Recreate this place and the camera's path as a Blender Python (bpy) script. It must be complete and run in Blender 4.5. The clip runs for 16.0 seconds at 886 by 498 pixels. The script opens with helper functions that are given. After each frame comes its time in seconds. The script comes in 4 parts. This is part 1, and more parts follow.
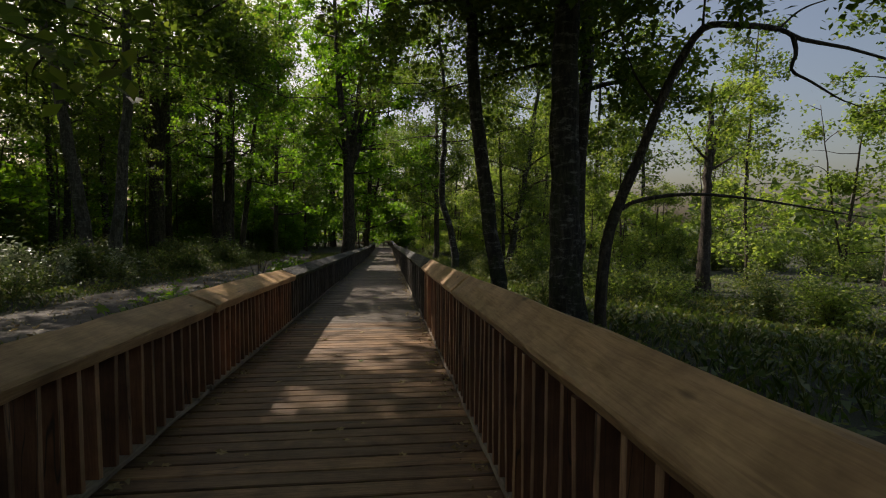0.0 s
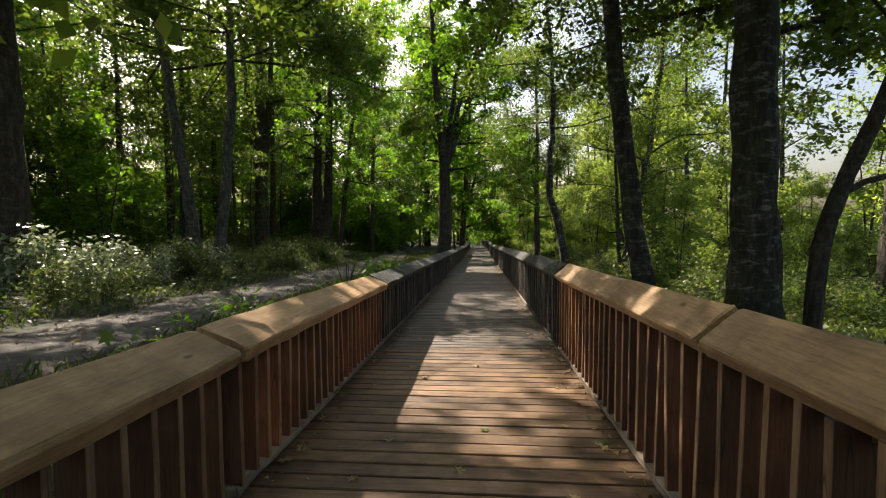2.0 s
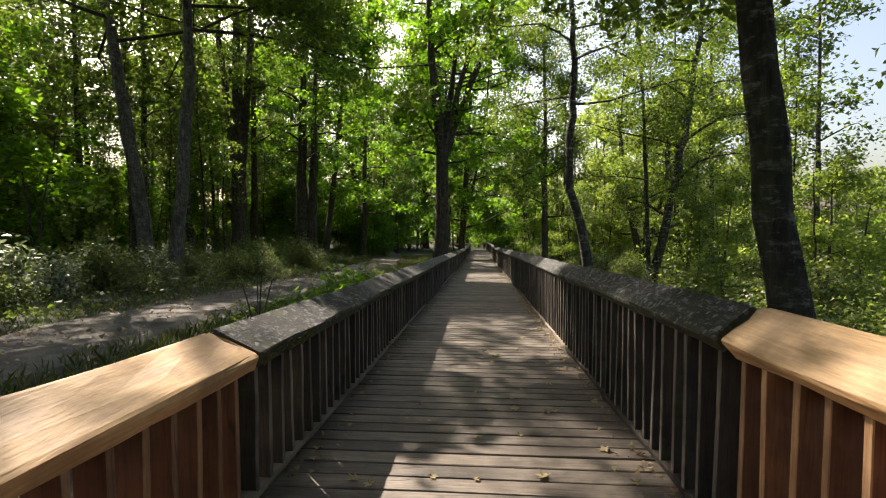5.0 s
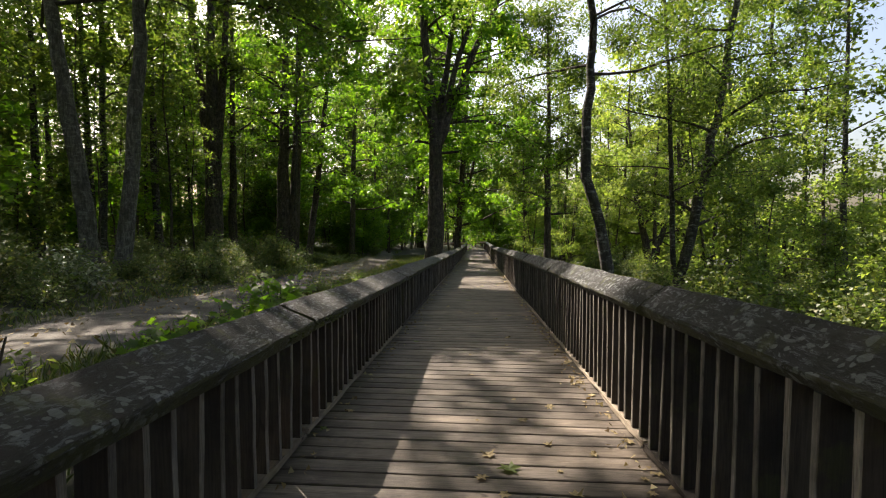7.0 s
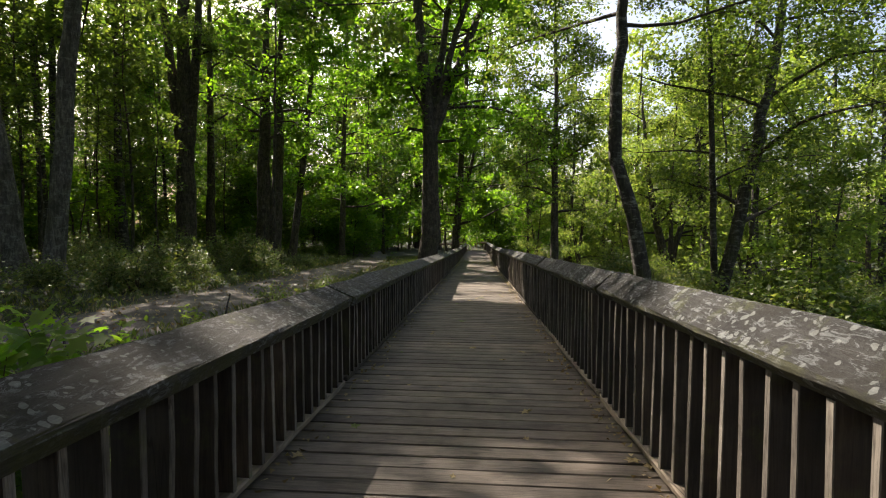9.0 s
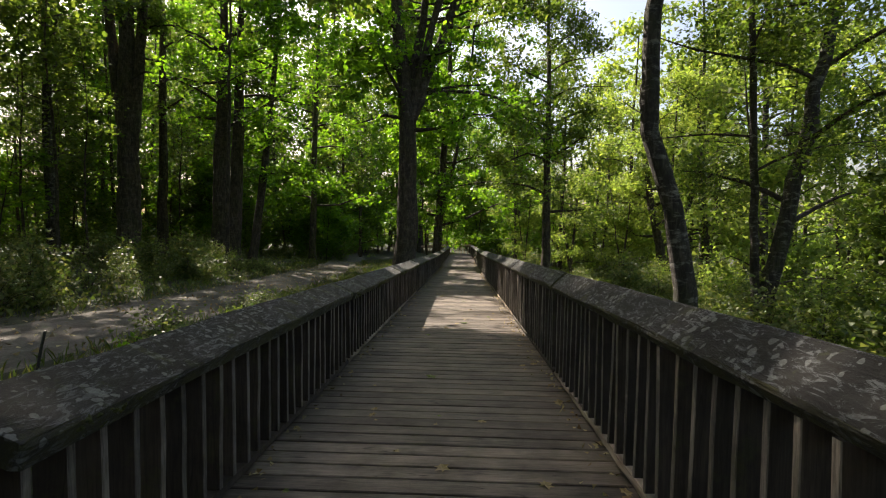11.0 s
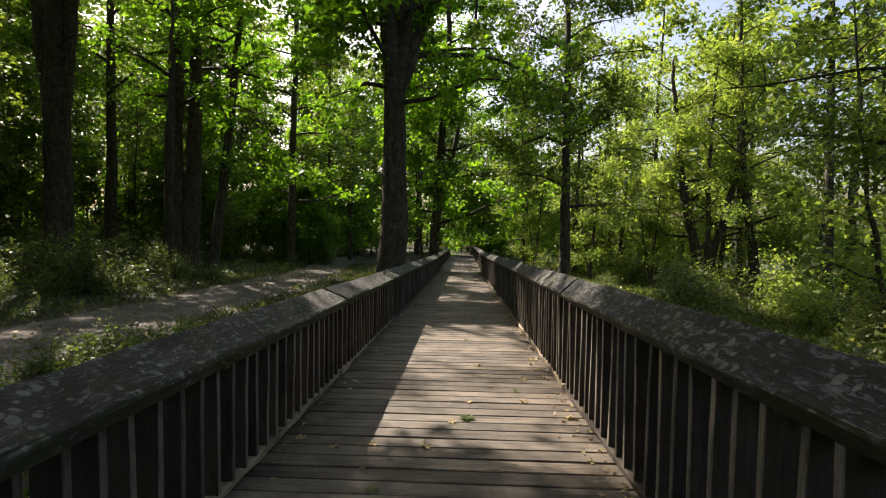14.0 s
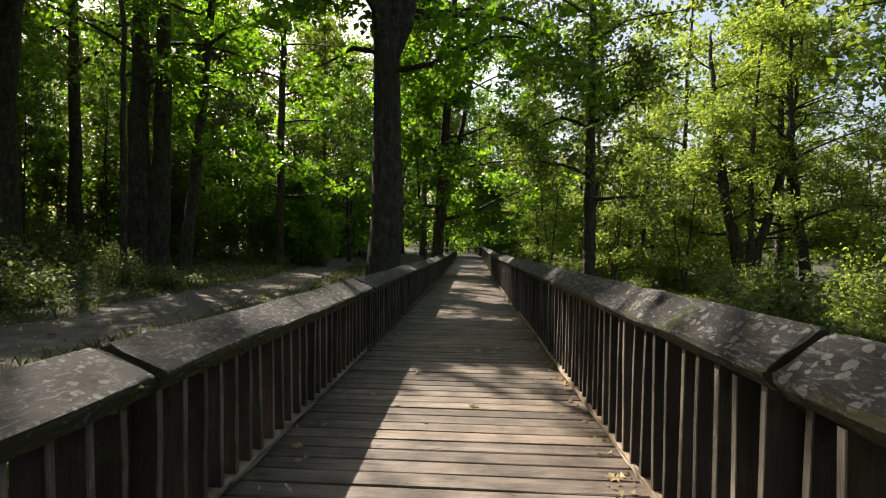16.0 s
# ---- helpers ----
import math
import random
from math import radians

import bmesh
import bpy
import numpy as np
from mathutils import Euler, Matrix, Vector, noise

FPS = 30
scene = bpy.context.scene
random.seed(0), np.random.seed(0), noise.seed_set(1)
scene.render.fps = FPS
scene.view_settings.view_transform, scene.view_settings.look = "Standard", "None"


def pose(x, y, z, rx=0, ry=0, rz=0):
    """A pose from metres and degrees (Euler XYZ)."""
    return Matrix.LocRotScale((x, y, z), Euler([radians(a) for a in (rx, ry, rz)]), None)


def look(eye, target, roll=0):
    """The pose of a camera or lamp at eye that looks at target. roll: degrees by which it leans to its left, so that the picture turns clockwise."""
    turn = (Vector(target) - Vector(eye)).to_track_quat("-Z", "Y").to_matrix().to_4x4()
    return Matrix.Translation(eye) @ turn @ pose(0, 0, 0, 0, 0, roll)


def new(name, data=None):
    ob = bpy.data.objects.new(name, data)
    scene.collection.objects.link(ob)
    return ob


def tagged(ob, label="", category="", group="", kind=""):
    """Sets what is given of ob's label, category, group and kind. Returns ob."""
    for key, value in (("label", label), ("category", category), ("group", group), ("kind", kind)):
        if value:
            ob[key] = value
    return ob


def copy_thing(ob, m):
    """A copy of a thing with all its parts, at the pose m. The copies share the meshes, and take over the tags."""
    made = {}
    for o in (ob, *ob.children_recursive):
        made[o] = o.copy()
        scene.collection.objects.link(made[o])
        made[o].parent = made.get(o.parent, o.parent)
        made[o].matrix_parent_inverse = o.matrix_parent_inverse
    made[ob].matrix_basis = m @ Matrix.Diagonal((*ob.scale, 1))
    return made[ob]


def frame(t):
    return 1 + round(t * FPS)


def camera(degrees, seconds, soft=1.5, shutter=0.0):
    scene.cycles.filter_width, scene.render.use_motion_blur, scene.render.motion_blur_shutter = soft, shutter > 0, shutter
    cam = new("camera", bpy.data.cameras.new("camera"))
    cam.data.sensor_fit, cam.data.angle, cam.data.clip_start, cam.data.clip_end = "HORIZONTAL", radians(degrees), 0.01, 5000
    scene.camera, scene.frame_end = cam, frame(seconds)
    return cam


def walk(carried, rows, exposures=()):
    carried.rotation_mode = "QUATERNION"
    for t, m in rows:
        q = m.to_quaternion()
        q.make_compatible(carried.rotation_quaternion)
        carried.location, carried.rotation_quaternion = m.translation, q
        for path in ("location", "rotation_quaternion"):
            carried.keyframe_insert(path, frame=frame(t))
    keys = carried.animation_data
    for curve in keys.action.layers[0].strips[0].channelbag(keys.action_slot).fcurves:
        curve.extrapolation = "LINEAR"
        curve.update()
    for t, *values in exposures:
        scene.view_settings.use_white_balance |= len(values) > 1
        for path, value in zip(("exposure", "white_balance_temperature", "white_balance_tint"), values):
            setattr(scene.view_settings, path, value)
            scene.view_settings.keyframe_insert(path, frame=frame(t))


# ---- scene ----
cam = camera(84.1, 16.0, soft=1.1)
METRES, EYE, TILT, LEAN, TURN = 27.0, 1.56, 0.0, 0.0, -6.5
ROWS = [
    (0.0, 0.0, 0.0, 0.00256, 0.02, -3.16, -0.35),
    (0.5, -0.00697, 0.01999, 0.00087, 7.22, -3.25, 0.23),
    (1.0, -0.01213, 0.04258, 0.00049, 10.23, -3.08, 0.26),
    (1.5, -0.0197, 0.06758, -0.00149, 10.44, -3.2, 0.19),
    (2.0, -0.02547, 0.09357, -0.00257, 10.77, -3.21, 0.11),
    (2.5, -0.0321, 0.1197, -0.00336, 10.72, -3.26, 0.14),
    (3.0, -0.03491, 0.14786, -0.00424, 10.8, -3.18, 0.21),
    (3.5, -0.03902, 0.17431, -0.00691, 10.84, -3.18, 0.12),
    (4.0, -0.04213, 0.20197, -0.00839, 10.82, -3.07, 0.14),
    (6.5, -0.06095, 0.35722, -0.01329, 10.61, -2.93, -0.4),
    (7.0, -0.06427, 0.38906, -0.01496, 10.44, -3.07, -0.34),
    (7.5, -0.06658, 0.42079, -0.01462, 10.45, -2.87, -0.32),
    (8.0, -0.07049, 0.45262, -0.01659, 10.55, -3.04, -0.37),
    (10.5, -0.08632, 0.62667, -0.02473, 10.18, -2.85, -0.62),
    (11.0, -0.09023, 0.6575, -0.025, 8.72, -2.74, -0.82),
    (11.5, -0.09384, 0.68843, -0.02677, 6.92, -2.62, -0.78),
    (12.0, -0.09644, 0.71956, -0.02804, 7.17, -2.65, -0.9),
    (12.5, -0.10085, 0.754, -0.02941, 7.51, -2.67, -0.79),
    (13.0, -0.10396, 0.78683, -0.02997, 8.15, -2.59, -0.77),
    (13.5, -0.10847, 0.82076, -0.03194, 8.48, -2.67, -0.8),
    (14.0, -0.11247, 0.85479, -0.03221, 8.89, -2.58, -0.78),
    (14.5, -0.1169, 0.88847, -0.03431, 9.09, -2.6, -0.75),
    (15.0, -0.12023, 0.92276, -0.03541, 9.29, -2.58, -0.71),
    (15.5, -0.12416, 0.95584, -0.03811, 9.51, -2.58, -0.76),
    (16.0, -0.12679, 0.98883, -0.03971, 9.83, -2.48, -0.6),
]
EXPOSURES = [(t, e, 6850, 16) for t, e in ((0.0, 0.2), (0.6, 0.4), (1.0, 0.95), (1.5, 1.2), (3.5, 1.5), (7.0, 1.5), (11.0, 1.42), (16.0, 1.25))]
walk(cam, [(t, pose(0, 0, EYE, TILT, LEAN, TURN) @ pose(METRES * x, METRES * y, METRES * z, 90 + pitch, roll, yaw)) for t, x, y, z, yaw, pitch, roll in ROWS], EXPOSURES)

# ---- world and sun ----
SUN_AZ, SUN_EL = 40.0, 42.5      # degrees to the left of straight ahead, and above the horizon
sun_way = Vector((-math.sin(radians(SUN_AZ)) * math.cos(radians(SUN_EL)), math.cos(radians(SUN_AZ)) * math.cos(radians(SUN_EL)), math.sin(radians(SUN_EL))))
world = bpy.data.worlds.new("world")
scene.world = world
world.use_nodes = True
sky = world.node_tree.nodes.new("ShaderNodeTexSky")
sky.sky_type, sky.sun_disc = "NISHITA", False
sky.sun_elevation, sky.sun_rotation, sky.dust_density = radians(SUN_EL), radians(360 - SUN_AZ), 4.0
sky.air_density, sky.ozone_density = 1.2, 1.0
world.node_tree.links.new(sky.outputs[0], world.node_tree.nodes["Background"].inputs[0])
world.node_tree.nodes["Background"].inputs[1].default_value = 0.092
lamp = bpy.data.lights.new("sun", "SUN")
lamp.energy, lamp.angle, lamp.color = 5.0, radians(0.53), (1.0, 0.93, 0.8)
new("sun", lamp).matrix_world = look(sun_way * 100, (0, 0, 0))


# ---- materials ----
def node_mat(name):
    m = bpy.data.materials.new(name)
    m.use_nodes = True
    nt = m.node_tree
    return m, nt.nodes, nt.links, nt.nodes["Principled BSDF"]


def ramp(nodes, links, fac, stops):
    r = nodes.new("ShaderNodeValToRGB")
    el = r.color_ramp.elements
    while len(el) < len(stops):
        el.new(0.5)
    for e, (p, c) in zip(el, stops):
        e.position, e.color = p, (*c, 1) if len(c) == 3 else c
    links.new(fac, r.inputs[0])
    return r.outputs[0]


def coords(nodes, links, stretch, kind="Object"):
    tc, mp = nodes.new("ShaderNodeTexCoord"), nodes.new("ShaderNodeMapping")
    mp.inputs["Scale"].default_value = stretch
    links.new(tc.outputs[kind], mp.inputs[0])
    return mp


def noise_tex(nodes, links, vec, scale, detail=5, rough=0.6, distort=0.0):
    n = nodes.new("ShaderNodeTexNoise")
    n.inputs["Scale"].default_value, n.inputs["Detail"].default_value = scale, detail
    n.inputs["Roughness"].default_value, n.inputs["Distortion"].default_value = rough, distort
    links.new(vec, n.inputs["Vector"])
    return n.outputs["Fac"]


def mix(nodes, links, fac, a, b, kind="MIX"):
    m = nodes.new("ShaderNodeMix")
    m.data_type, m.blend_type = "RGBA", kind
    for sock, v in ((m.inputs[0], fac), (m.inputs[6], a), (m.inputs[7], b)):
        if isinstance(v, (int, float)):
            sock.default_value = v
        elif isinstance(v, tuple):
            sock.default_value = (*v, 1)
        else:
            links.new(v, sock)
    return m.outputs[2]


def bump(nodes, links, p, height, strength, distance=0.01):
    b = nodes.new("ShaderNodeBump")
    b.inputs["Strength"].default_value, b.inputs["Distance"].default_value = strength, distance
    links.new(height, b.inputs["Height"])
    links.new(b.outputs[0], p.inputs["Normal"])


def object_random(nodes):
    return nodes.new("ShaderNodeObjectInfo").outputs["Random"]


def shifted(nodes, links, mp):
    """Vectors moved by the object's own random number, so that no two boards are alike."""
    v = nodes.new("ShaderNodeVectorMath")
    v.operation = "MULTIPLY_ADD"
    v.inputs[0].default_value = (37, 23, 51)
    c = nodes.new("ShaderNodeCombineXYZ")
    r = object_random(nodes)
    for i in range(3):
        links.new(r, c.inputs[i])
    links.new(c.outputs[0], v.inputs[1])
    links.new(mp.outputs[0], v.inputs[2])
    return v.outputs[0]


def timber(name, dark, mid, light, along, rough=0.75, lichen=0.0, moss=0.0, knots=0.0, grain=9.0, checks=0.85, crust=0.0):
    """Sawn wood; along: the axis of the grain (0 x, 1 y, 2 z)."""
    m, nodes, links, p = node_mat(name)
    st = [1.0, 1.0, 1.0]
    st[along] = 0.06
    vec = shifted(nodes, links, coords(nodes, links, st))
    flat = shifted(nodes, links, coords(nodes, links, (1, 1, 1)))
    fine = noise_tex(nodes, links, vec, grain * 8, 4, 0.65, 0.4)
    broad = noise_tex(nodes, links, vec, grain, 3, 0.6, 0.25)
    col = ramp(nodes, links, broad, [(0.28, dark), (0.5, mid), (0.72, light)])
    col = mix(nodes, links, 0.55, col, ramp(nodes, links, fine, [(0.3, tuple(c * 0.45 for c in mid)), (0.6, light)]))
    blot = noise_tex(nodes, links, flat, 2.2, 5, 0.65)
    col = mix(nodes, links, ramp(nodes, links, blot, [(0.42, (0, 0, 0)), (0.68, (0.75, 0.75, 0.75))]), col, tuple(c * 0.5 for c in dark))
    tone = ramp(nodes, links, object_random(nodes), [(0.0, (0.62, 0.6, 0.58)), (0.5, (0.95, 0.95, 0.95)), (1.0, (1.2, 1.16, 1.1))])
    col = mix(nodes, links, 1.0, col, tone, "MULTIPLY")
    if knots:
        v = nodes.new("ShaderNodeTexVoronoi")
        v.inputs["Scale"].default_value = 1.0
        mp = coords(nodes, links, (5.5, 2.2, 5.5) if along == 1 else (2.2, 5.5, 5.5))
        links.new(shifted(nodes, links, mp), v.inputs["Vector"])
        col = mix(nodes, links, ramp(nodes, links, v.outputs["Distance"], [(0.06, (knots,) * 3), (0.13, (0, 0, 0))]), col, (0.055, 0.03, 0.014))
    if checks:
        line = noise_tex(nodes, links, vec, grain * 1.3, 1, 0.5, 0.0)
        place = noise_tex(nodes, links, flat, 1.1, 2, 0.5)
        dark_line = ramp(nodes, links, line, [(0.488, (0, 0, 0)), (0.497, (1, 1, 1)), (0.503, (1, 1, 1)), (0.512, (0, 0, 0))])
        col = mix(nodes, links, mix(nodes, links, 1.0, dark_line, ramp(nodes, links, place, [(0.47, (0, 0, 0)), (0.56, (checks,) * 3)]), "MULTIPLY"), col, (0.02, 0.014, 0.009))
    height = fine
    if crust:
        worn = [1.0, 1.0, 1.0]
        worn[along] = 0.3
        cr = noise_tex(nodes, links, shifted(nodes, links, coords(nodes, links, worn)), 30, 8, 0.8, 0.9)
        col = mix(nodes, links, ramp(nodes, links, cr, [(0.535, (0, 0, 0)), (0.56, (crust,) * 3)]), col, mix(nodes, links, fine, (0.05, 0.056, 0.058), (0.26, 0.275, 0.28)))
        height = cr
        cb = noise_tex(nodes, links, flat, 5, 7, 0.7)
        col = mix(nodes, links, ramp(nodes, links, cb, [(0.5, (0, 0, 0)), (0.62, (0.88, 0.88, 0.88))]), col, (0.016, 0.014, 0.009))
    if lichen:
        v = nodes.new("ShaderNodeTexVoronoi")
        v.inputs["Scale"].default_value = 19.0
        wob = nodes.new("ShaderNodeVectorMath")
        wob.operation = "MULTIPLY_ADD"
        nn = nodes.new("ShaderNodeTexNoise")
        nn.inputs["Scale"].default_value = 18
        nn.inputs["Detail"].default_value = 8
        links.new(flat, nn.inputs["Vector"])
        links.new(nn.outputs["Color"], wob.inputs[0])
        wob.inputs[1].default_value = (0.05, 0.05, 0.05)
        links.new(flat, wob.inputs[2])
        links.new(wob.outputs[0], v.inputs["Vector"])
        where = noise_tex(nodes, links, flat, 1.7, 3, 0.6)
        sub = nodes.new("ShaderNodeMath")
        sub.operation = "MULTIPLY_ADD"
        links.new(where, sub.inputs[0])
        sub.inputs[1].default_value, sub.inputs[2].default_value = -1.1, 0.46
        dist = nodes.new("ShaderNodeMath")
        dist.operation = "ADD"
        links.new(v.outputs["Distance"], dist.inputs[0])
        links.new(sub.outputs[0], dist.inputs[1])
        size = nodes.new("ShaderNodeMath")
        size.operation = "MULTIPLY_ADD"
        cell = nodes.new("ShaderNodeSeparateColor")
        links.new(v.outputs["Color"], cell.inputs[0])
        links.new(cell.outputs[0], size.inputs[0])
        size.inputs[1].default_value = 0.42
        links.new(dist.outputs[0], size.inputs[2])
        spot = ramp(nodes, links, size.outputs[0], [(0.3, (lichen,) * 3), (0.34, (0, 0, 0))])
        col = mix(nodes, links, spot, col, mix(nodes, links, fine, (0.13, 0.145, 0.14), (0.48, 0.51, 0.49)))
    if moss:
        mo = noise_tex(nodes, links, flat, 3.4, 6, 0.7)
        col = mix(nodes, links, ramp(nodes, links, mo, [(0.56, (0, 0, 0)), (0.66, (moss,) * 3)]), col, mix(nodes, links, fine, (0.03, 0.04, 0.008), (0.11, 0.12, 0.02)))
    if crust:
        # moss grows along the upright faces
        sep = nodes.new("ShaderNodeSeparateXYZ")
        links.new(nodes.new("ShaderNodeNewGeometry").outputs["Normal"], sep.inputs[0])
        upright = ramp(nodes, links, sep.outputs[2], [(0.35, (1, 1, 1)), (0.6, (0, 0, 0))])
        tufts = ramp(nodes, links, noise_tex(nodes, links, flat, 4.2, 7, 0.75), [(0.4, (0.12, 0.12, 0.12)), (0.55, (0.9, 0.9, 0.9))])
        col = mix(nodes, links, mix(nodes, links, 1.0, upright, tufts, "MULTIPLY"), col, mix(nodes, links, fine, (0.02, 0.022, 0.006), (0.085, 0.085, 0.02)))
    links.new(col, p.inputs["Base Color"])
    p.inputs["Roughness"].default_value = rough
    bump(nodes, links, p, height, 1.0 if crust else 0.5, 0.03 if crust else 0.006)
    return m


def bark(name, dark, light, pale=0.0, moss=0.0):
    m, nodes, links, p = node_mat(name)
    vec = shifted(nodes, links, coords(nodes, links, (1, 1, 0.16)))
    flat = shifted(nodes, links, coords(nodes, links, (1, 1, 0.6)))
    ridges = noise_tex(nodes, links, vec, 10, 8, 0.75, 1.2)
    col = ramp(nodes, links, ridges, [(0.36, tuple(c * 0.4 for c in dark)), (0.5, dark), (0.66, light)])
    if pale:
        col = mix(nodes, links, ramp(nodes, links, noise_tex(nodes, links, shifted(nodes, links, coords(nodes, links, (0.7, 0.7, 2.0))), 4.2, 7, 0.75), [(0.53, (0, 0, 0)), (0.6, (pale,) * 3)]), col, (0.34, 0.33, 0.29))
    if moss:
        col = mix(nodes, links, ramp(nodes, links, noise_tex(nodes, links, flat, 1.6, 5, 0.65), [(0.48, (0, 0, 0)), (0.62, (moss,) * 3)]), col, (0.05, 0.065, 0.015))
    links.new(col, p.inputs["Base Color"])
    p.inputs["Roughness"].default_value = 0.9
    col = mix(nodes, links, ramp(nodes, links, noise_tex(nodes, links, flat, 5.5, 4, 0.7), [(0.45, (0, 0, 0)), (0.6, (0.6, 0.6, 0.6))]), col, tuple(c * 0.25 for c in dark))
    links.new(col, p.inputs["Base Color"])
    bump(nodes, links, p, ridges, 1.0, 0.08)
    return m


def leafy(name, stops, through_colour, share=0.5, rough=0.45):
    """Leaves: each one its own green, part of the light passing through."""
    m, nodes, links, p = node_mat(name)
    r = nodes.new("ShaderNodeNewGeometry").outputs["Random Per Island"]
    col = ramp(nodes, links, r, stops)
    mp = coords(nodes, links, (1, 1, 1))
    patch = noise_tex(nodes, links, mp.outputs[0], 0.45, 3, 0.6)
    col = mix(nodes, links, 1.0, col, ramp(nodes, links, patch, [(0.3, (0.7, 0.78, 0.7)), (0.7, (1.25, 1.15, 0.9))]), "MULTIPLY")
    links.new(col, p.inputs["Base Color"])
    p.inputs["Roughness"].default_value = rough
    t = nodes.new("ShaderNodeBsdfTranslucent")
    links.new(mix(nodes, links, 1.0, col, through_colour, "MULTIPLY"), t.inputs[0])
    ms = nodes.new("ShaderNodeMixShader")
    ms.inputs[0].default_value = share
    links.new(p.outputs[0], ms.inputs[1])
    links.new(t.outputs[0], ms.inputs[2])
    links.new(ms.outputs[0], nodes["Material Output"].inputs[0])
    return m


def soil(name, stops, scale, rough=0.95, fine=90, strength=0.7):
    m, nodes, links, p = node_mat(name)
    mp = coords(nodes, links, (1, 1, 1))
    a = noise_tex(nodes, links, mp.outputs[0], scale, 6, 0.65)
    b = noise_tex(nodes, links, mp.outputs[0], fine, 4, 0.7)
    col = ramp(nodes, links, a, stops)
    col = mix(nodes, links, 1.0, col, ramp(nodes, links, b, [(0.3, (0.55, 0.55, 0.55)), (0.7, (1.3, 1.3, 1.3))]), "MULTIPLY")
    links.new(col, p.inputs["Base Color"])
    p.inputs["Roughness"].default_value = rough
    bump(nodes, links, p, b, strength, 0.02)
    return m


M_CAP_NEW = timber("cap wood new", (0.27, 0.15, 0.06), (0.43, 0.26, 0.12), (0.54, 0.36, 0.185), 1, 0.6, knots=0.9, checks=0.0)
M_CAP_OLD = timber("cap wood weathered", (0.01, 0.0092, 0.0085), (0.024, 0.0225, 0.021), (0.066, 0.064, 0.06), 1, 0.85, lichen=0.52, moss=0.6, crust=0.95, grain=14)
# shade between the balusters is put into these darker wood colours
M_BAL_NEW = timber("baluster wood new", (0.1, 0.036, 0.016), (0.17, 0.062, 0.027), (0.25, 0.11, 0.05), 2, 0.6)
M_BAL_OLD = timber("weathered baluster wood, darkened for shade", (0.024, 0.017, 0.012), (0.044, 0.032, 0.024), (0.082, 0.063, 0.048), 2, 0.85, moss=0.3)
# narrow faces: caught light painted in, over some grey wear on the old ones
M_EDGE_OLD_LIT = timber("worn baluster edge, light painted in", (0.024, 0.019, 0.014), (0.11, 0.094, 0.077), (0.29, 0.26, 0.22), 2, 0.85, moss=0.25, grain=16)
M_EDGE_NEW_LIT = timber("new baluster edge, light painted in", (0.2, 0.095, 0.045), (0.33, 0.18, 0.09), (0.45, 0.28, 0.15), 2, 0.65)
M_DECK_NEW = timber("deck plank brown", (0.095, 0.05, 0.025), (0.2, 0.115, 0.058), (0.34, 0.215, 0.12), 0, 0.6, knots=0.5)
M_DECK_OLD = timber("deck plank weathered", (0.05, 0.038, 0.029), (0.125, 0.1, 0.078), (0.255, 0.212, 0.172), 0, 0.66, knots=0.35)
M_RAIL_EDGE = timber("bottom rail wood", (0.16, 0.12, 0.085), (0.28, 0.22, 0.16), (0.42, 0.35, 0.27), 1, 0.8)
M_BARK = bark("rough dark bark", (0.068, 0.05, 0.036), (0.165, 0.128, 0.096), 0.15, 0.3)
M_BARK_PALE = bark("patchy alder bark", (0.048, 0.04, 0.032), (0.125, 0.108, 0.086), 0.6, 0.5)
M_BARK_GREY = bark("smooth grey alder bark", (0.12, 0.105, 0.088), (0.27, 0.245, 0.21), 0.5, 0.25)
M_TWIG = bark("twig bark", (0.06, 0.045, 0.033), (0.13, 0.1, 0.075))
M_MAPLE = leafy("maple leaves", [(0.0, (0.05, 0.1, 0.014)), (0.5, (0.075, 0.15, 0.02)), (1.0, (0.12, 0.19, 0.03))], (2.8, 3.05, 1.0), 0.58)
M_ALDER = leafy("alder leaves", [(0.0, (0.045, 0.075, 0.018)), (0.55, (0.075, 0.118, 0.027)), (1.0, (0.12, 0.15, 0.035))], (2.35, 2.45, 1.2), 0.5, 0.5)
M_WILLOW = leafy("willow leaves", [(0.0, (0.09, 0.13, 0.036)), (0.5, (0.14, 0.19, 0.055)), (1.0, (0.22, 0.24, 0.09))], (2.2, 2.4, 1.1), 0.58, 0.6)
M_SHRUB = leafy("shrub leaves", [(0.0, (0.05, 0.083, 0.022)), (0.6, (0.1, 0.137, 0.04)), (1.0, (0.19, 0.19, 0.085))], (1.9, 2.0, 1.0), 0.4, 0.5)
# whitish stops paint the sun's glints into the leaf colour
M_SHRUB_GLINT = leafy("shrub leaves with painted glints", [(0.0, (0.07, 0.1, 0.05)), (0.5, (0.2, 0.24, 0.16)), (1.0, (0.55, 0.57, 0.5))], (1.2, 1.3, 0.9), 0.3, 0.35)
M_GRASS = leafy("grass blades", [(0.0, (0.05, 0.085, 0.02)), (0.6, (0.09, 0.13, 0.03)), (1.0, (0.2, 0.18, 0.08))], (1.9, 2.1, 1.0), 0.4)
M_DRY = leafy("fallen leaves", [(0.0, (0.12, 0.075, 0.035)), (0.45, (0.28, 0.21, 0.12)), (1.0, (0.5, 0.44, 0.3))], (1.2, 1.1, 0.8), 0.2, 0.7)
M_SOIL = soil("forest floor", [(0.3, (0.022, 0.02, 0.012)), (0.5, (0.034, 0.038, 0.018)), (0.7, (0.04, 0.06, 0.02))], 0.9)
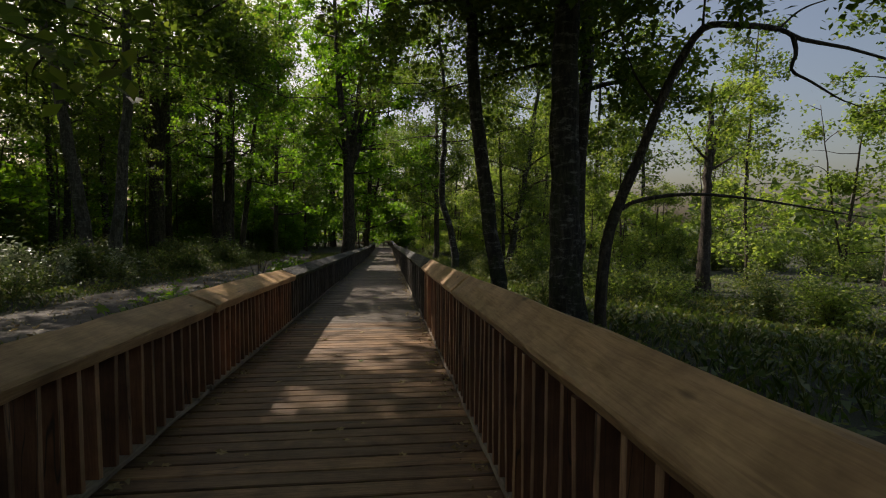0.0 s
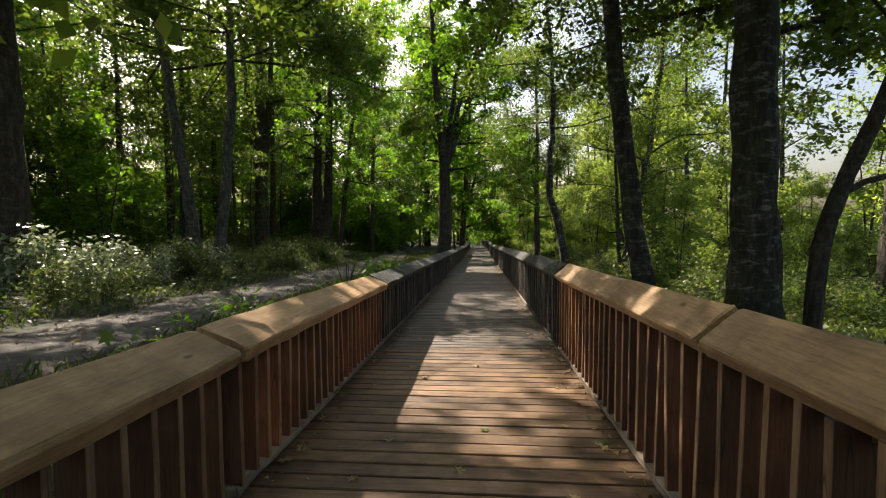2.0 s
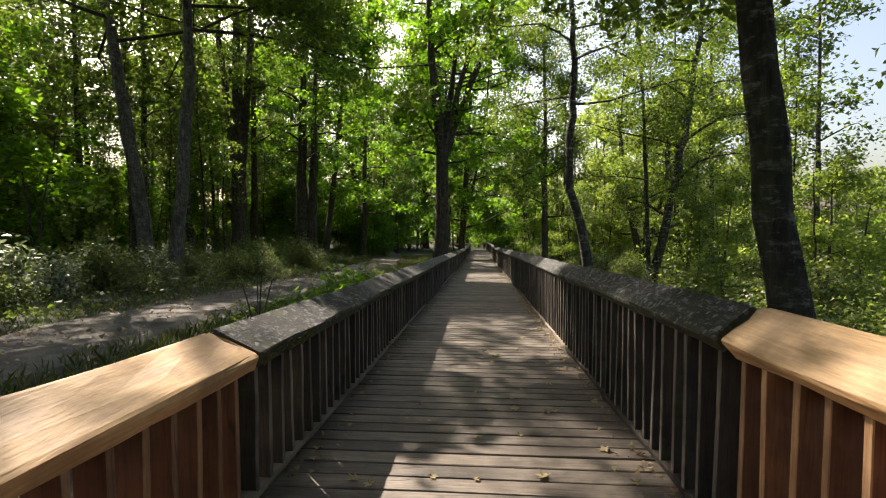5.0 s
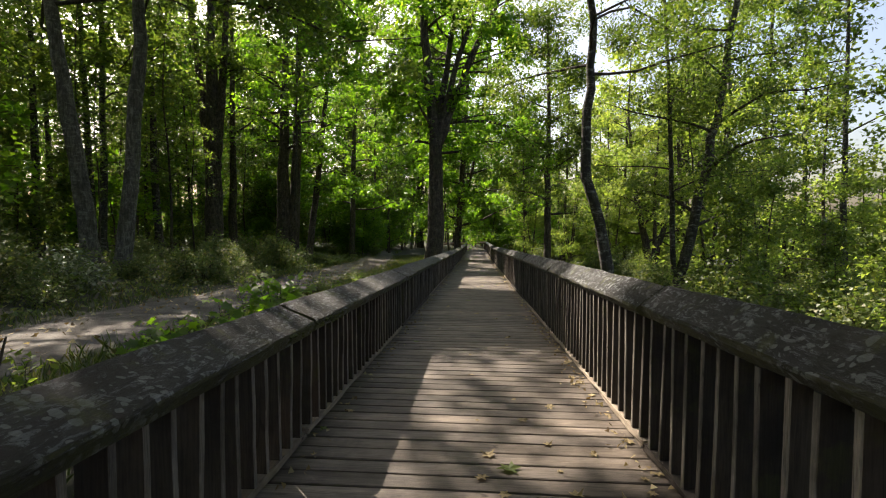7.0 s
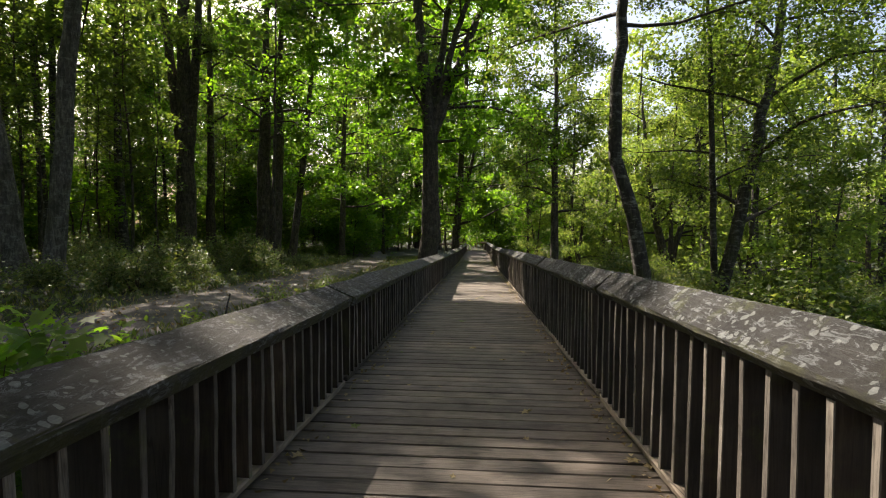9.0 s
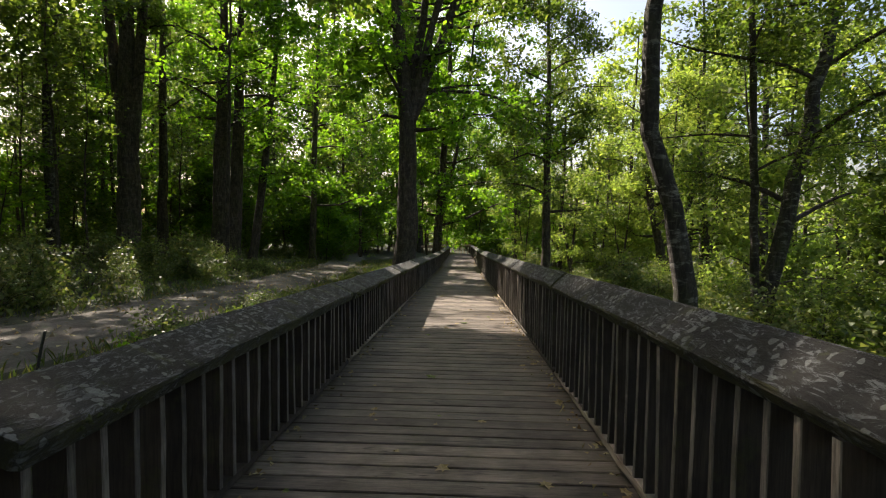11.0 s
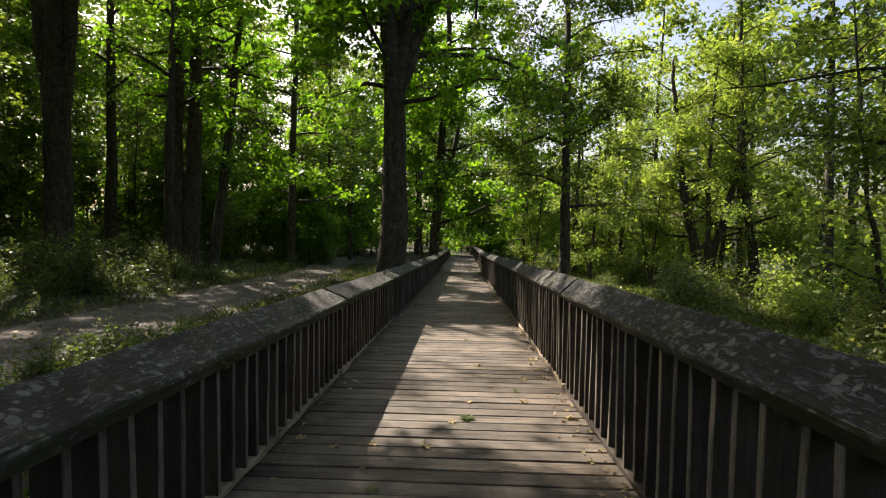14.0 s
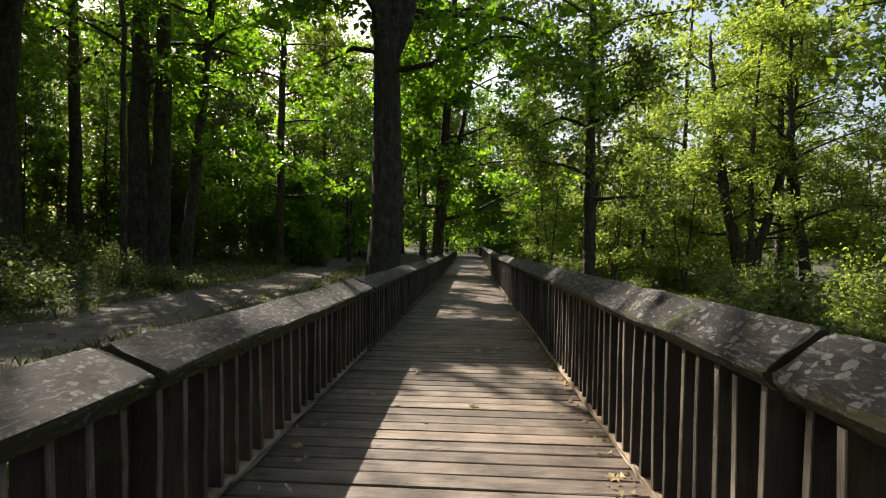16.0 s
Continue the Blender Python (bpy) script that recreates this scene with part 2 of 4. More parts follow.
M_GRAVEL = soil("gravel path", [(0.3, (0.055, 0.046, 0.037)), (0.5, (0.105, 0.092, 0.078)), (0.7, (0.185, 0.168, 0.15))], 2.3, fine=26, strength=1.0)
M_MOSS = soil("moss", [(0.3, (0.035, 0.045, 0.008)), (0.7, (0.1, 0.11, 0.02))], 14)
M_DARK = soil("dark painted metal", [(0.3, (0.015, 0.015, 0.016)), (0.7, (0.03, 0.03, 0.03))], 8, 0.5)


# ---- mesh helpers ----
rng = np.random.default_rng(7)


def raw_mesh(name, verts, faces, material, smooth=False):
    me = bpy.data.meshes.new(name)
    me.from_pydata([tuple(v) for v in verts], [], faces)
    me.materials.append(material)
    if smooth:
        me.polygons.foreach_set("use_smooth", [True] * len(me.polygons))
    me.update()
    return me


def quads_mesh(name, verts, material, corners=4):
    """One face for each run of `corners` vertices in an (n, 3) array."""
    me = bpy.data.meshes.new(name)
    n = len(verts) // corners
    me.vertices.add(n * corners)
    me.vertices.foreach_set("co", np.ascontiguousarray(verts, dtype=np.float32).ravel())
    me.loops.add(n * corners)
    me.loops.foreach_set("vertex_index", np.arange(n * corners, dtype=np.int32))
    me.polygons.add(n)
    me.polygons.foreach_set("loop_start", np.arange(0, n * corners, corners, dtype=np.int32))
    me.materials.append(material)
    me.update(calc_edges=True)
    return me


def child(name, mesh, parent, label="", at=None):
    ob = new(name, mesh)
    ob.parent = parent
    if at is not None:
        ob.matrix_basis = at
    return tagged(ob, label) if label else ob


def leaf_quads(centres, size, droop=0.35, slim=0.62, tidy=0.6):
    """Kite-shaped, slightly folded leaves at the centres."""
    n = len(centres)
    az = rng.uniform(0, 2 * np.pi, n)
    pitch = rng.normal(-droop, 0.5, n)
    way = np.stack([np.cos(az) * np.cos(pitch), np.sin(az) * np.cos(pitch), np.sin(pitch)], 1)
    up = np.stack([rng.normal(0, tidy, n), rng.normal(0, tidy, n), np.ones(n)], 1)
    side = np.cross(way, up)
    side /= np.linalg.norm(side, axis=1, keepdims=True) + 1e-9
    nrm = np.cross(side, way)
    s = (size * rng.uniform(0.55, 1.35, n))[:, None]
    base = centres - way * s * 0.5
    mid = centres + nrm * s * 0.09
    out = np.empty((n, 4, 3))
    out[:, 0], out[:, 2] = base, centres + way * s * 0.5
    out[:, 1], out[:, 3] = mid - side * s * slim * 0.5 - way * s * 0.05, mid + side * s * slim * 0.5 - way * s * 0.05
    return out.reshape(-1, 3)


LOBES = [(0, -0.5), (0.12, -0.22), (0.48, -0.2), (0.3, 0.02), (0.42, 0.3), (0.16, 0.2), (0.0, 0.52), (-0.16, 0.2), (-0.44, 0.26), (-0.3, 0.0), (-0.46, -0.22), (-0.12, -0.22)]


def lobed_leaves(centres, size, tilt=0.45):
    """Twelve-cornered maple leaves, nearly level, cupped at the rim."""
    n = len(centres)
    az = rng.uniform(0, 2 * np.pi, n)
    s = size * rng.uniform(0.6, 1.3, n)
    sx, sy = rng.normal(0, tilt, n), rng.normal(0, tilt, n)
    out = np.empty((n, 12, 3))
    for k, (u, v) in enumerate(LOBES):
        x, y = (u * np.cos(az) - v * np.sin(az)) * s, (u * np.sin(az) + v * np.cos(az)) * s
        out[:, k] = centres + np.stack([x, y, sx * x + sy * y - 0.35 * s * (u * u + v * v)], 1)
    return out.reshape(-1, 3)


def leaf_tris(centres, size, droop=0.35, slim=0.62):
    """The same, one triangle each, for trees that stay far off."""
    v = leaf_quads(centres, size * 1.15, droop, slim * 1.15).reshape(-1, 4, 3)
    return v[:, 1:].reshape(-1, 3)


def tube(points, radii, sides=8, wobble=0.0, seed=0):
    """Vertices and faces of a tapering limb."""
    r = np.random.default_rng(seed)
    pts = np.array(points, float)
    verts, faces = [], []
    for i, (p, rad) in enumerate(zip(pts, radii)):
        d = pts[min(i + 1, len(pts) - 1)] - pts[max(i - 1, 0)]
        d = d / (np.linalg.norm(d) + 1e-9)
        a = np.cross(d, (0.0, 1.0, 0.05))
        if np.linalg.norm(a) < 0.1:
            a = np.cross(d, (1.0, 0.0, 0.0))
        a /= np.linalg.norm(a)
        b = np.cross(d, a)
        for k in range(sides):
            w = 2 * math.pi * k / sides
            verts.append(p + (a * math.cos(w) + b * math.sin(w)) * rad * (1 + wobble * r.normal()))
    for i in range(len(pts) - 1):
        for k in range(sides):
            j = (k + 1) % sides
            faces.append((i * sides + k, i * sides + j, (i + 1) * sides + j, (i + 1) * sides + k))
    faces.append(tuple(range((len(pts) - 1) * sides, len(pts) * sides)))
    return verts, faces


def merge(parts):
    verts, faces = [], []
    for v, f in parts:
        o = len(verts)
        verts += list(v)
        faces += [tuple(i + o for i in g) for g in f]
    return verts, faces


def bend(points, n):
    """A smooth line of n points through the given ones."""
    pts = np.array(points, float)
    u = np.linspace(0, len(pts) - 1, n)
    out = []
    for x in u:
        i = min(int(x), len(pts) - 2)
        f = x - i
        p0, p1, p2, p3 = pts[max(i - 1, 0)], pts[i], pts[i + 1], pts[min(i + 2, len(pts) - 1)]
        out.append(0.5 * ((2 * p1) + (p2 - p0) * f + (2 * p0 - 5 * p1 + 4 * p2 - p3) * f * f + (3 * p1 - p0 - 3 * p2 + p3) * f ** 3))
    return np.array(out)


# ---- the lie of the land ----
def deck_z(y):
    return -0.039 * y if y < 50 else -1.95 - 0.0253 * (min(y, 90) - 50)


def path_x(y):
    return -7.7 - 0.0026 * max(0, y - 28) ** 2


def ground_z(x, y):
    z = deck_z(max(y, -40))
    if x < -3:
        side = -0.12 + 0.35 * min(1, max(0, (-x - 10.5) / 6))
    elif x < 1.5:
        side = -0.42
    else:
        side = -0.3 - 0.95 * min(1, max(0, (x - 3) / 10))
    if -3.6 < x < -2.2:
        f = (x + 3.6) / 1.4
        side = -0.12 - 0.3 * f
    return z + side + 0.05 * noise.noise((x * 0.5, y * 0.5, 0)) + 0.12 * noise.noise((x * 0.13, y * 0.13, 3))


def line_of(lo, hi, step, far, grow=1.35):
    a = list(np.arange(lo, hi + 1e-6, step))
    d, v = step, hi
    while v < far:
        d *= grow
        v += d
        a.append(v)
    d, v = step, lo
    while v > -far:
        d *= grow
        v -= d
        a.insert(0, v)
    return a


gx, gy = line_of(-30, 30, 0.6, 900), line_of(-12, 96, 0.8, 900)
gv = [(x, y, ground_z(x, y)) for y in gy for x in gx]
gf = [(j * len(gx) + i, j * len(gx) + i + 1, (j + 1) * len(gx) + i + 1, (j + 1) * len(gx) + i) for j in range(len(gy) - 1) for i in range(len(gx) - 1)]
ground = tagged(new("ground", raw_mesh("ground", gv, gf, M_SOIL, True)), "dark forest floor of soil, moss and litter", "ground", kind="structure")

py = np.arange(-14, 92, 0.5)
pw = np.linspace(-1, 1, 11)
pv, pf = [], []
for y in py:
    for w in pw:
        x = path_x(y) + w * (1.62 + 0.3 * noise.noise((w * 2, y * 0.6, 9)))
        pv.append((x, y, ground_z(x, y) + 0.035 - 0.05 * abs(w) ** 6 + 0.015 * noise.noise((x * 3, y * 3, 5))))
for j in range(len(py) - 1):
    for i in range(len(pw) - 1):
        k = j * len(pw) + i
        pf.append((k, k + 1, k + len(pw) + 1, k + len(pw)))
tagged(new("gravel_path", raw_mesh("gravel_path", pv, pf, M_GRAVEL, True)), "pale grey gravel path beside the boardwalk", "path", kind="structure")

# ---- boardwalk ----
DECK_L, DECK_R, DECK_END, RAIL_L, RAIL_R = -1.97, 0.85, 80.0, -1.92, 0.8
JOINTS_L = [-8.8, -4.0, 0.65, 5.37, 9.88, 14.35, 19.35, 24.15, 29.05]
JOINTS_R = [-9.0, -4.2, 0.4, 5.1, 9.75, 14.36, 19.1, 23.9, 28.71]
while JOINTS_L[-1] < DECK_END - 6:
    JOINTS_L.append(JOINTS_L[-1] + 4.85)
while JOINTS_R[-1] < DECK_END - 6:
    JOINTS_R.append(JOINTS_R[-1] + 4.85)
JOINTS_L[-1] = 77.2
JOINTS_R.append(DECK_END)


def beam_mesh(name, profile, length, material, slope, steps=14, wear=0.004, seed=0, ends=0.012):
    """A timber along y with the (x, z) profile; its edges a little uneven and its ends eased."""
    r = np.random.default_rng(seed)
    c = np.mean(profile, axis=0)
    ys = np.concatenate([[0, ends], np.linspace(ends * 3, length - ends * 3, steps), [length - ends, length]])
    verts, faces, n = [], [], len(profile)
    sag = r.normal(0, 0.006, 3)
    for i, y in enumerate(ys):
        shrink = 0.93 if i in (0, len(ys) - 1) else 1.0
        lift = sag[0] * math.sin(y / length * math.pi) + sag[1] * (y / length - 0.5)
        for x, z in profile:
            q = c + (np.array((x, z)) - c) * shrink + r.normal(0, wear, 2)
            verts.append((q[0] + sag[2] * (y / length - 0.5), y, q[1] + slope * y + lift))
    for i in range(len(ys) - 1):
        for k in range(n):
            j = (k + 1) % n
            faces.append((i * n + k, (i + 1) * n + k, (i + 1) * n + j, i * n + j))
    faces += [tuple(range(n)), tuple(reversed(range((len(ys) - 1) * n, len(ys) * n)))]
    return raw_mesh(name, verts, faces, material)


def cap_profile(inner, outer, thick):
    """A tilted plank from its inner top edge to its outer one, its edges rounded."""
    a, b = np.array(inner), np.array(outer)
    u = (b - a) / np.linalg.norm(b - a)
    n = np.array((-u[1], u[0])) if u[0] > 0 else np.array((u[1], -u[0]))
    e, c = u * 0.022, n * 0.02
    return [a - c, a + e * 0.35 - c * 0.3, a + e, (a * 2 + b) / 3, (a + 2 * b) / 3, b - e, b - e * 0.3 - c * 0.35, b - c, b - n * thick, a - n * thick + e * 0.3, a - n * (thick - 0.01)]


def post_like(w, d, h, cham=0.004, jig=0.0, seed=0):
    """An upright timber on its foot, its edges eased."""
    r = np.random.default_rng(seed)
    ring = [(-w + cham, -d), (w - cham, -d), (w, -d + cham), (w, d - cham), (w - cham, d), (-w + cham, d), (-w, d - cham), (-w, -d + cham)]
    verts, faces = [], []
    zs = [0, h * 0.33, h * 0.66, h]
    for z in zs:
        ox, oy = r.normal(0, jig, 2)
        verts += [(x + ox, y + oy, z) for x, y in ring]
    for i in range(len(zs) - 1):
        for k in range(8):
            j = (k + 1) % 8
            faces.append((i * 8 + k, i * 8 + j, (i + 1) * 8 + j, (i + 1) * 8 + k))
    faces += [tuple(reversed(range(8))), tuple(range(24, 32))]
    return verts, faces


def railing(side, y0, y1, serial):
    """One bay of railing: sloping cap, balusters, bottom rail and posts."""
    left = side == "left"
    x = RAIL_L if left else RAIL_R
    s = 1 if left else -1
    fresh = y1 < 10.5
    low, high = (0.945, 1.076) if left else (1.097, 1.275)
    slope = (deck_z(y1) - deck_z(y0)) / (y1 - y0)
    thing = new("railing")
    thing.matrix_basis = pose(x, y0, deck_z(y0))
    L = y1 - y0 - 0.042 - 0.012 * (serial % 3)
    cap = cap_profile((0.16, low), (-0.15, high), 0.1) if left else cap_profile((-0.14, low), (0.065, high), 0.1)
    wood = "fresh tan" if fresh else "weathered grey, lichen-spotted"
    tagged(thing, f"{wood} timber railing bay with sloping cap and square balusters", "railing", "railing bays of the boardwalk")
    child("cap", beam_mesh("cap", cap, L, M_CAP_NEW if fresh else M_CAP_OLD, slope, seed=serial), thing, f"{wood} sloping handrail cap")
    lowp = [(-0.068, 0.03), (0.068, 0.03), (0.074, 0.04), (0.074, 0.07), (0.068, 0.078), (-0.068, 0.078), (-0.074, 0.07), (-0.074, 0.04)]
    child("bottom_rail", beam_mesh("bottom_rail", lowp, L, M_RAIL_EDGE if fresh or serial % 3 else M_BAL_OLD, slope, 18, 0.005, serial + 50), thing, "worn bottom rail")
    top = [(-0.02, low - 0.135), (0.02, low - 0.135), (0.02, low - 0.05), (-0.02, low - 0.05)]
    child("top_rail", beam_mesh("top_rail", [(px - s * 0.055, pz) for px, pz in top], L, M_BAL_NEW if fresh else M_BAL_OLD, slope, 4, 0.002, serial + 90), thing)
    if left and not fresh and y0 < 42:
        q = np.random.default_rng(serial + 700)
        tufts = []
        for _ in range(300):
            y = q.uniform(0.05, L - 0.05)
            if noise.noise((y * 0.9, serial * 3.1, 0)) < 0.05:
                continue
            d = q.uniform(0, 0.085)
            cx, cz = 0.158 - 0.38 * d, low - 0.012 - d * 0.9
            w = q.uniform(0.006, 0.016)
            k = q.normal(0, 0.25, (6, 3)) + [(1, 0, 0), (-1, 0, 0), (0, 1.8, 0), (0, -1.8, 0), (0, 0, 1), (0, 0, -1)]
            tufts.append(([(cx + w * p[0], y + w * p[1], cz + slope * y + w * p[2]) for p in k], [(0, 2, 4), (2, 1, 4), (1, 3, 4), (3, 0, 4), (2, 0, 5), (1, 2, 5), (3, 1, 5), (0, 3, 5)]))
        if tufts:
            tagged(child("moss", raw_mesh("moss", *merge(tufts), M_MOSS), thing, "green moss along the cap's edge"), kind="stuff")
    meshes = BALUSTERS[(left, fresh)]
    n = int(round(L / 0.188))
    r = np.random.default_rng(serial)
    for i in range(n):
        y = (i + 0.5) * L / n
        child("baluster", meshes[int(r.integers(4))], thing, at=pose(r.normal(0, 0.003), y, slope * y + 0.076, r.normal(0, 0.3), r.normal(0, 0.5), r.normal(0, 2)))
    for y in (0.06, L * 0.5):
        child("post", POSTS[(left, fresh)], thing, "square post", at=pose(-s * 0.118, y, slope * y - 0.8))
    return thing


BALUSTERS, POSTS = {}, {}
for is_left in (True, False):
    for is_new in (True, False):
        tall = 0.79 if is_left else 0.95
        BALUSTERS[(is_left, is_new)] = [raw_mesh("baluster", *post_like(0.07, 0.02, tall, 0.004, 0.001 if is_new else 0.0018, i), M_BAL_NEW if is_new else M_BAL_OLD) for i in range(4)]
        POSTS[(is_left, is_new)] = raw_mesh("post", *post_like(0.045, 0.045, tall + 0.86, 0.006, 0.001, 9), M_BAL_NEW if is_new else M_BAL_OLD)

# faces across the walk take the lighter colour that stands for caught light
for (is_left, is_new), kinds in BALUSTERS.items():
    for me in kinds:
        me.materials.append(M_EDGE_NEW_LIT if is_new else M_EDGE_OLD_LIT)
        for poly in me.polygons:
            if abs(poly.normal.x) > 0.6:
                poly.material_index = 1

for k, (a, b) in enumerate(zip(JOINTS_L, JOINTS_L[1:])):
    railing("left", a, b, k)
for k, (a, b) in enumerate(zip(JOINTS_R, JOINTS_R[1:])):
    railing("right", a, b, k + 200)
# the cross rail where the walk turns off to one side
end_rail = tagged(railing("right", 0, 6.4, 400), "weathered dark timber cross railing at the end of the boardwalk", "railing")
end_rail.matrix_basis = pose(RAIL_R, DECK_END + 0.2, deck_z(DECK_END), 0, 0, 90)


# ---- trees ----
# stretches of boardwalk meant to be sunlit, leaf clumps cut away for it: from, to, share cut
SUN_PATCHES = [(3.5, 4.4, 0.5), (4.4, 7.6, 0.56), (7.6, 9.0, 0.57), (9.0, 10.6, 0.75), (12.1, 15.0, 0.58), (15.0, 17.7, 0.58), (26.0, 33.2, 0.58), (36.6, 64, 0.56)]


def openness(x, y, z):
    """Share of leaf clumps to cut here, set by the light wanted on the ground below, and that place's noise."""
    h = z - deck_z(y)
    gx_, gy_ = x - sun_way.x / sun_way.z * h, y - sun_way.y / sun_way.z * h
    share = 0.3
    if -2.6 < gx_ < 3.2:
        share = next((o for a, b, o in SUN_PATCHES if a <= gy_ < b), 0.0) * (1.0 if gx_ < 1.1 else 0.5)
    elif -10 < gx_ <= -2.6:
        share = 0.34
    elif -17 < gx_ <= -10 and 13 < gy_ < 38:
        share = 0.78
    elif -34 < gx_ <= -10:
        share = 0.4
    elif 3.2 <= gx_ < 16 and gy_ < 14:
        share = 0.0
    return share, 0.5 + 0.6 * noise.noise((gx_ * 0.9, gy_ * 0.8, 21)) + 0.5 * noise.noise((gx_ * 2.3, gy_ * 2.1, 4))


def crown_points(tips, per, spread, flat=0.75):
    t = np.array(tips)
    n = len(t)
    c = np.repeat(t, per, 0)
    return c + rng.normal(0, 1, (n * per, 3)) * np.array((spread, spread, spread * flat))


def limbs_of(spine, radii, r, first, count, reach, rise, sides=5, twigs=True):
    """Limbs off a spine, each with its twigs; gives a list of tubes for each limb, and the points where leaves sit."""
    parts, tips = [], []
    n = len(spine)
    for k in range(count):
        f = first + (0.97 - first) * (k + r.uniform(0, 0.9)) / count
        i = min(n - 2, int(f * (n - 1)))
        p = spine[i] + (spine[i + 1] - spine[i]) * (f * (n - 1) - i)
        rad = radii[i] * 0.42
        az = k * 2.4 + r.uniform(-0.5, 0.5)
        length = reach * (1.15 - 0.65 * f) * r.uniform(0.6, 1.25)
        up = rise * r.uniform(0.3, 1.4)
        d = np.array((math.cos(az), math.sin(az), up))
        line = bend([p, p + d * length * 0.35, p + d * length * 0.72 + (0, 0, -0.04 * length), p + d * length + (0, 0, -0.16 * length)] + r.normal(0, 0.05 * length, (4, 3)) * [[0], [1], [1], [1]], 7)
        own = [tube(line, np.linspace(min(max(rad, 0.03), 0.12), 0.01, 7), sides)]
        for q in line[2:]:
            for _ in range(3):
                w = q + r.normal(0, 1, 3) * (0.15 * length, 0.15 * length, 0.13 * length)
                tips.append(w)
                if twigs and r.uniform() < 0.45:
                    own.append(tube([q, (q + w) / 2 + r.normal(0, 0.05, 3), w], [0.014, 0.01, 0.004], 3))
        parts.append(merge(own))
    return parts, tips


def tree(x, y, h, r0, line=((0, 0), (0, 0)), stems=None, leaf=None, wood=None, first=0.3, limbs=16, reach=4.0, rise=0.5, per=60, size=0.2, spread=0.45, slim=0.62, label="", seed=1, name="tree", flare=1.5, near=True):
    """line: sideways offsets (x, y) of the trunk at even heights; stems: more (offset line, share of radius, start height)."""
    r = np.random.default_rng(seed)
    thing = new(name)
    thing.matrix_basis = pose(x, y, ground_z(x, y) - 0.15)
    tagged(thing, label or "tall broadleaf tree with dark furrowed bark", "tree", "trees of the wood")
    trunks, limb_parts, tips = [], [], []
    spines = [(line, 1.0, 0.0)] + list(stems or ())
    rings = 26 if near else 12
    for s, (ln, share, z0) in enumerate(spines):
        k = len(ln)
        pts = [(px, py_, z0 + (h - z0) * i / (k - 1)) for i, (px, py_) in enumerate(ln)]
        spine = bend(pts, rings) + r.normal(0, 0.03, (rings, 3)) * [1, 1, 0]
        fr = np.linspace(0, 1, rings)
        radii = r0 * share * (1 - 0.85 * fr)
        if z0 == 0:
            spine[0] = pts[0]
            radii = radii * (1 + (flare - 1) * np.exp(-fr * h / 0.5))
        trunks.append(tube(spine, radii, 12 if near else 7, 0.05, seed + s))
        a, b = limbs_of(spine, radii, r, max(first, 0.12 + (z0 / h) * 0.3), max(4, int(limbs * (0.6 if s else 1))), reach, rise, 5 if near else 4, near)
        limb_parts += a
        tips += b
    # leaves gather in clumps, with gaps between
    gap = np.array([noise.noise((p[0] * 0.45 + seed, p[1] * 0.45, p[2] * 0.55)) for p in tips])
    tips = np.array(tips)[gap > np.quantile(gap, 0.42 if near else 0.3)]
    # clumps removed or multiplied to shape sun patches and shade on chosen ground
    if near:
        foot, kept = ground_z(x, y), []
        for p in tips:
            share, chance = openness(x + p[0], y + p[1], foot + p[2])
            if chance >= share:
                kept.append(p)
                if share == 0.0:
                    more = [p + r.normal(0, 1.1, 3) for _ in range(6 if x < 0 else 1)]
                    kept += [q for q in more if openness(x + q[0], y + q[1], foot + q[2])[0] == 0.0]
        tips = np.array(kept)
    per, spread = int(per * (1.6 if near else 1.2)), spread * 0.72
    if near:
        child("trunk", raw_mesh("trunk", *merge(trunks), wood, True), thing)
        for lp in limb_parts:
            child("limb", raw_mesh("limb", *lp, M_TWIG, True), thing)
        child("crown", quads_mesh("crown", leaf_quads(crown_points(tips, per, spread), size, slim=slim), leaf), thing, "crown of many small leaves")
    else:
        child("trunk", raw_mesh("trunk", *merge(trunks + limb_parts), wood, True), thing)
        child("crown", quads_mesh("crown", leaf_tris(crown_points(tips, per, spread), size, slim=slim), leaf, 3), thing, "crown of many small leaves")
    return thing


def shrub(h, w, leaf, stems, per, size, seed, slim=0.6, label="", fine=False):
    r = np.random.default_rng(seed)
    thing = new("shrub")
    parts, tips = [], []
    for k in range(stems):
        az, lean = r.uniform(0, 6.28), r.uniform(0.1, 1.0)
        top = np.array((math.cos(az) * w * lean, math.sin(az) * w * lean, h * r.uniform(0.5, 1.05) * (1.1 - 0.4 * lean)))
        line = bend([(0.08 * math.cos(az), 0.08 * math.sin(az), -0.1), top * (0.35, 0.35, 0.6), top], 6)
        parts.append(tube(line, np.linspace(0.014, 0.004, 6), 3))
        tips += [q for q in line[1:]]
    tagged(child("branchwork", raw_mesh("branchwork", *merge(parts), M_TWIG), thing), kind="stuff")
    pts = crown_points(tips, per, 0.13 * h + 0.05, 0.8)
    child("foliage", quads_mesh("foliage", leaf_quads(pts, size, 0.3, slim), leaf) if fine else quads_mesh("foliage", leaf_tris(pts, size, 0.3, slim), leaf, 3), thing)
    return tagged(thing, label, "shrub", "undergrowth shrubs")


DARK = "tall cottonwood with dark furrowed bark"
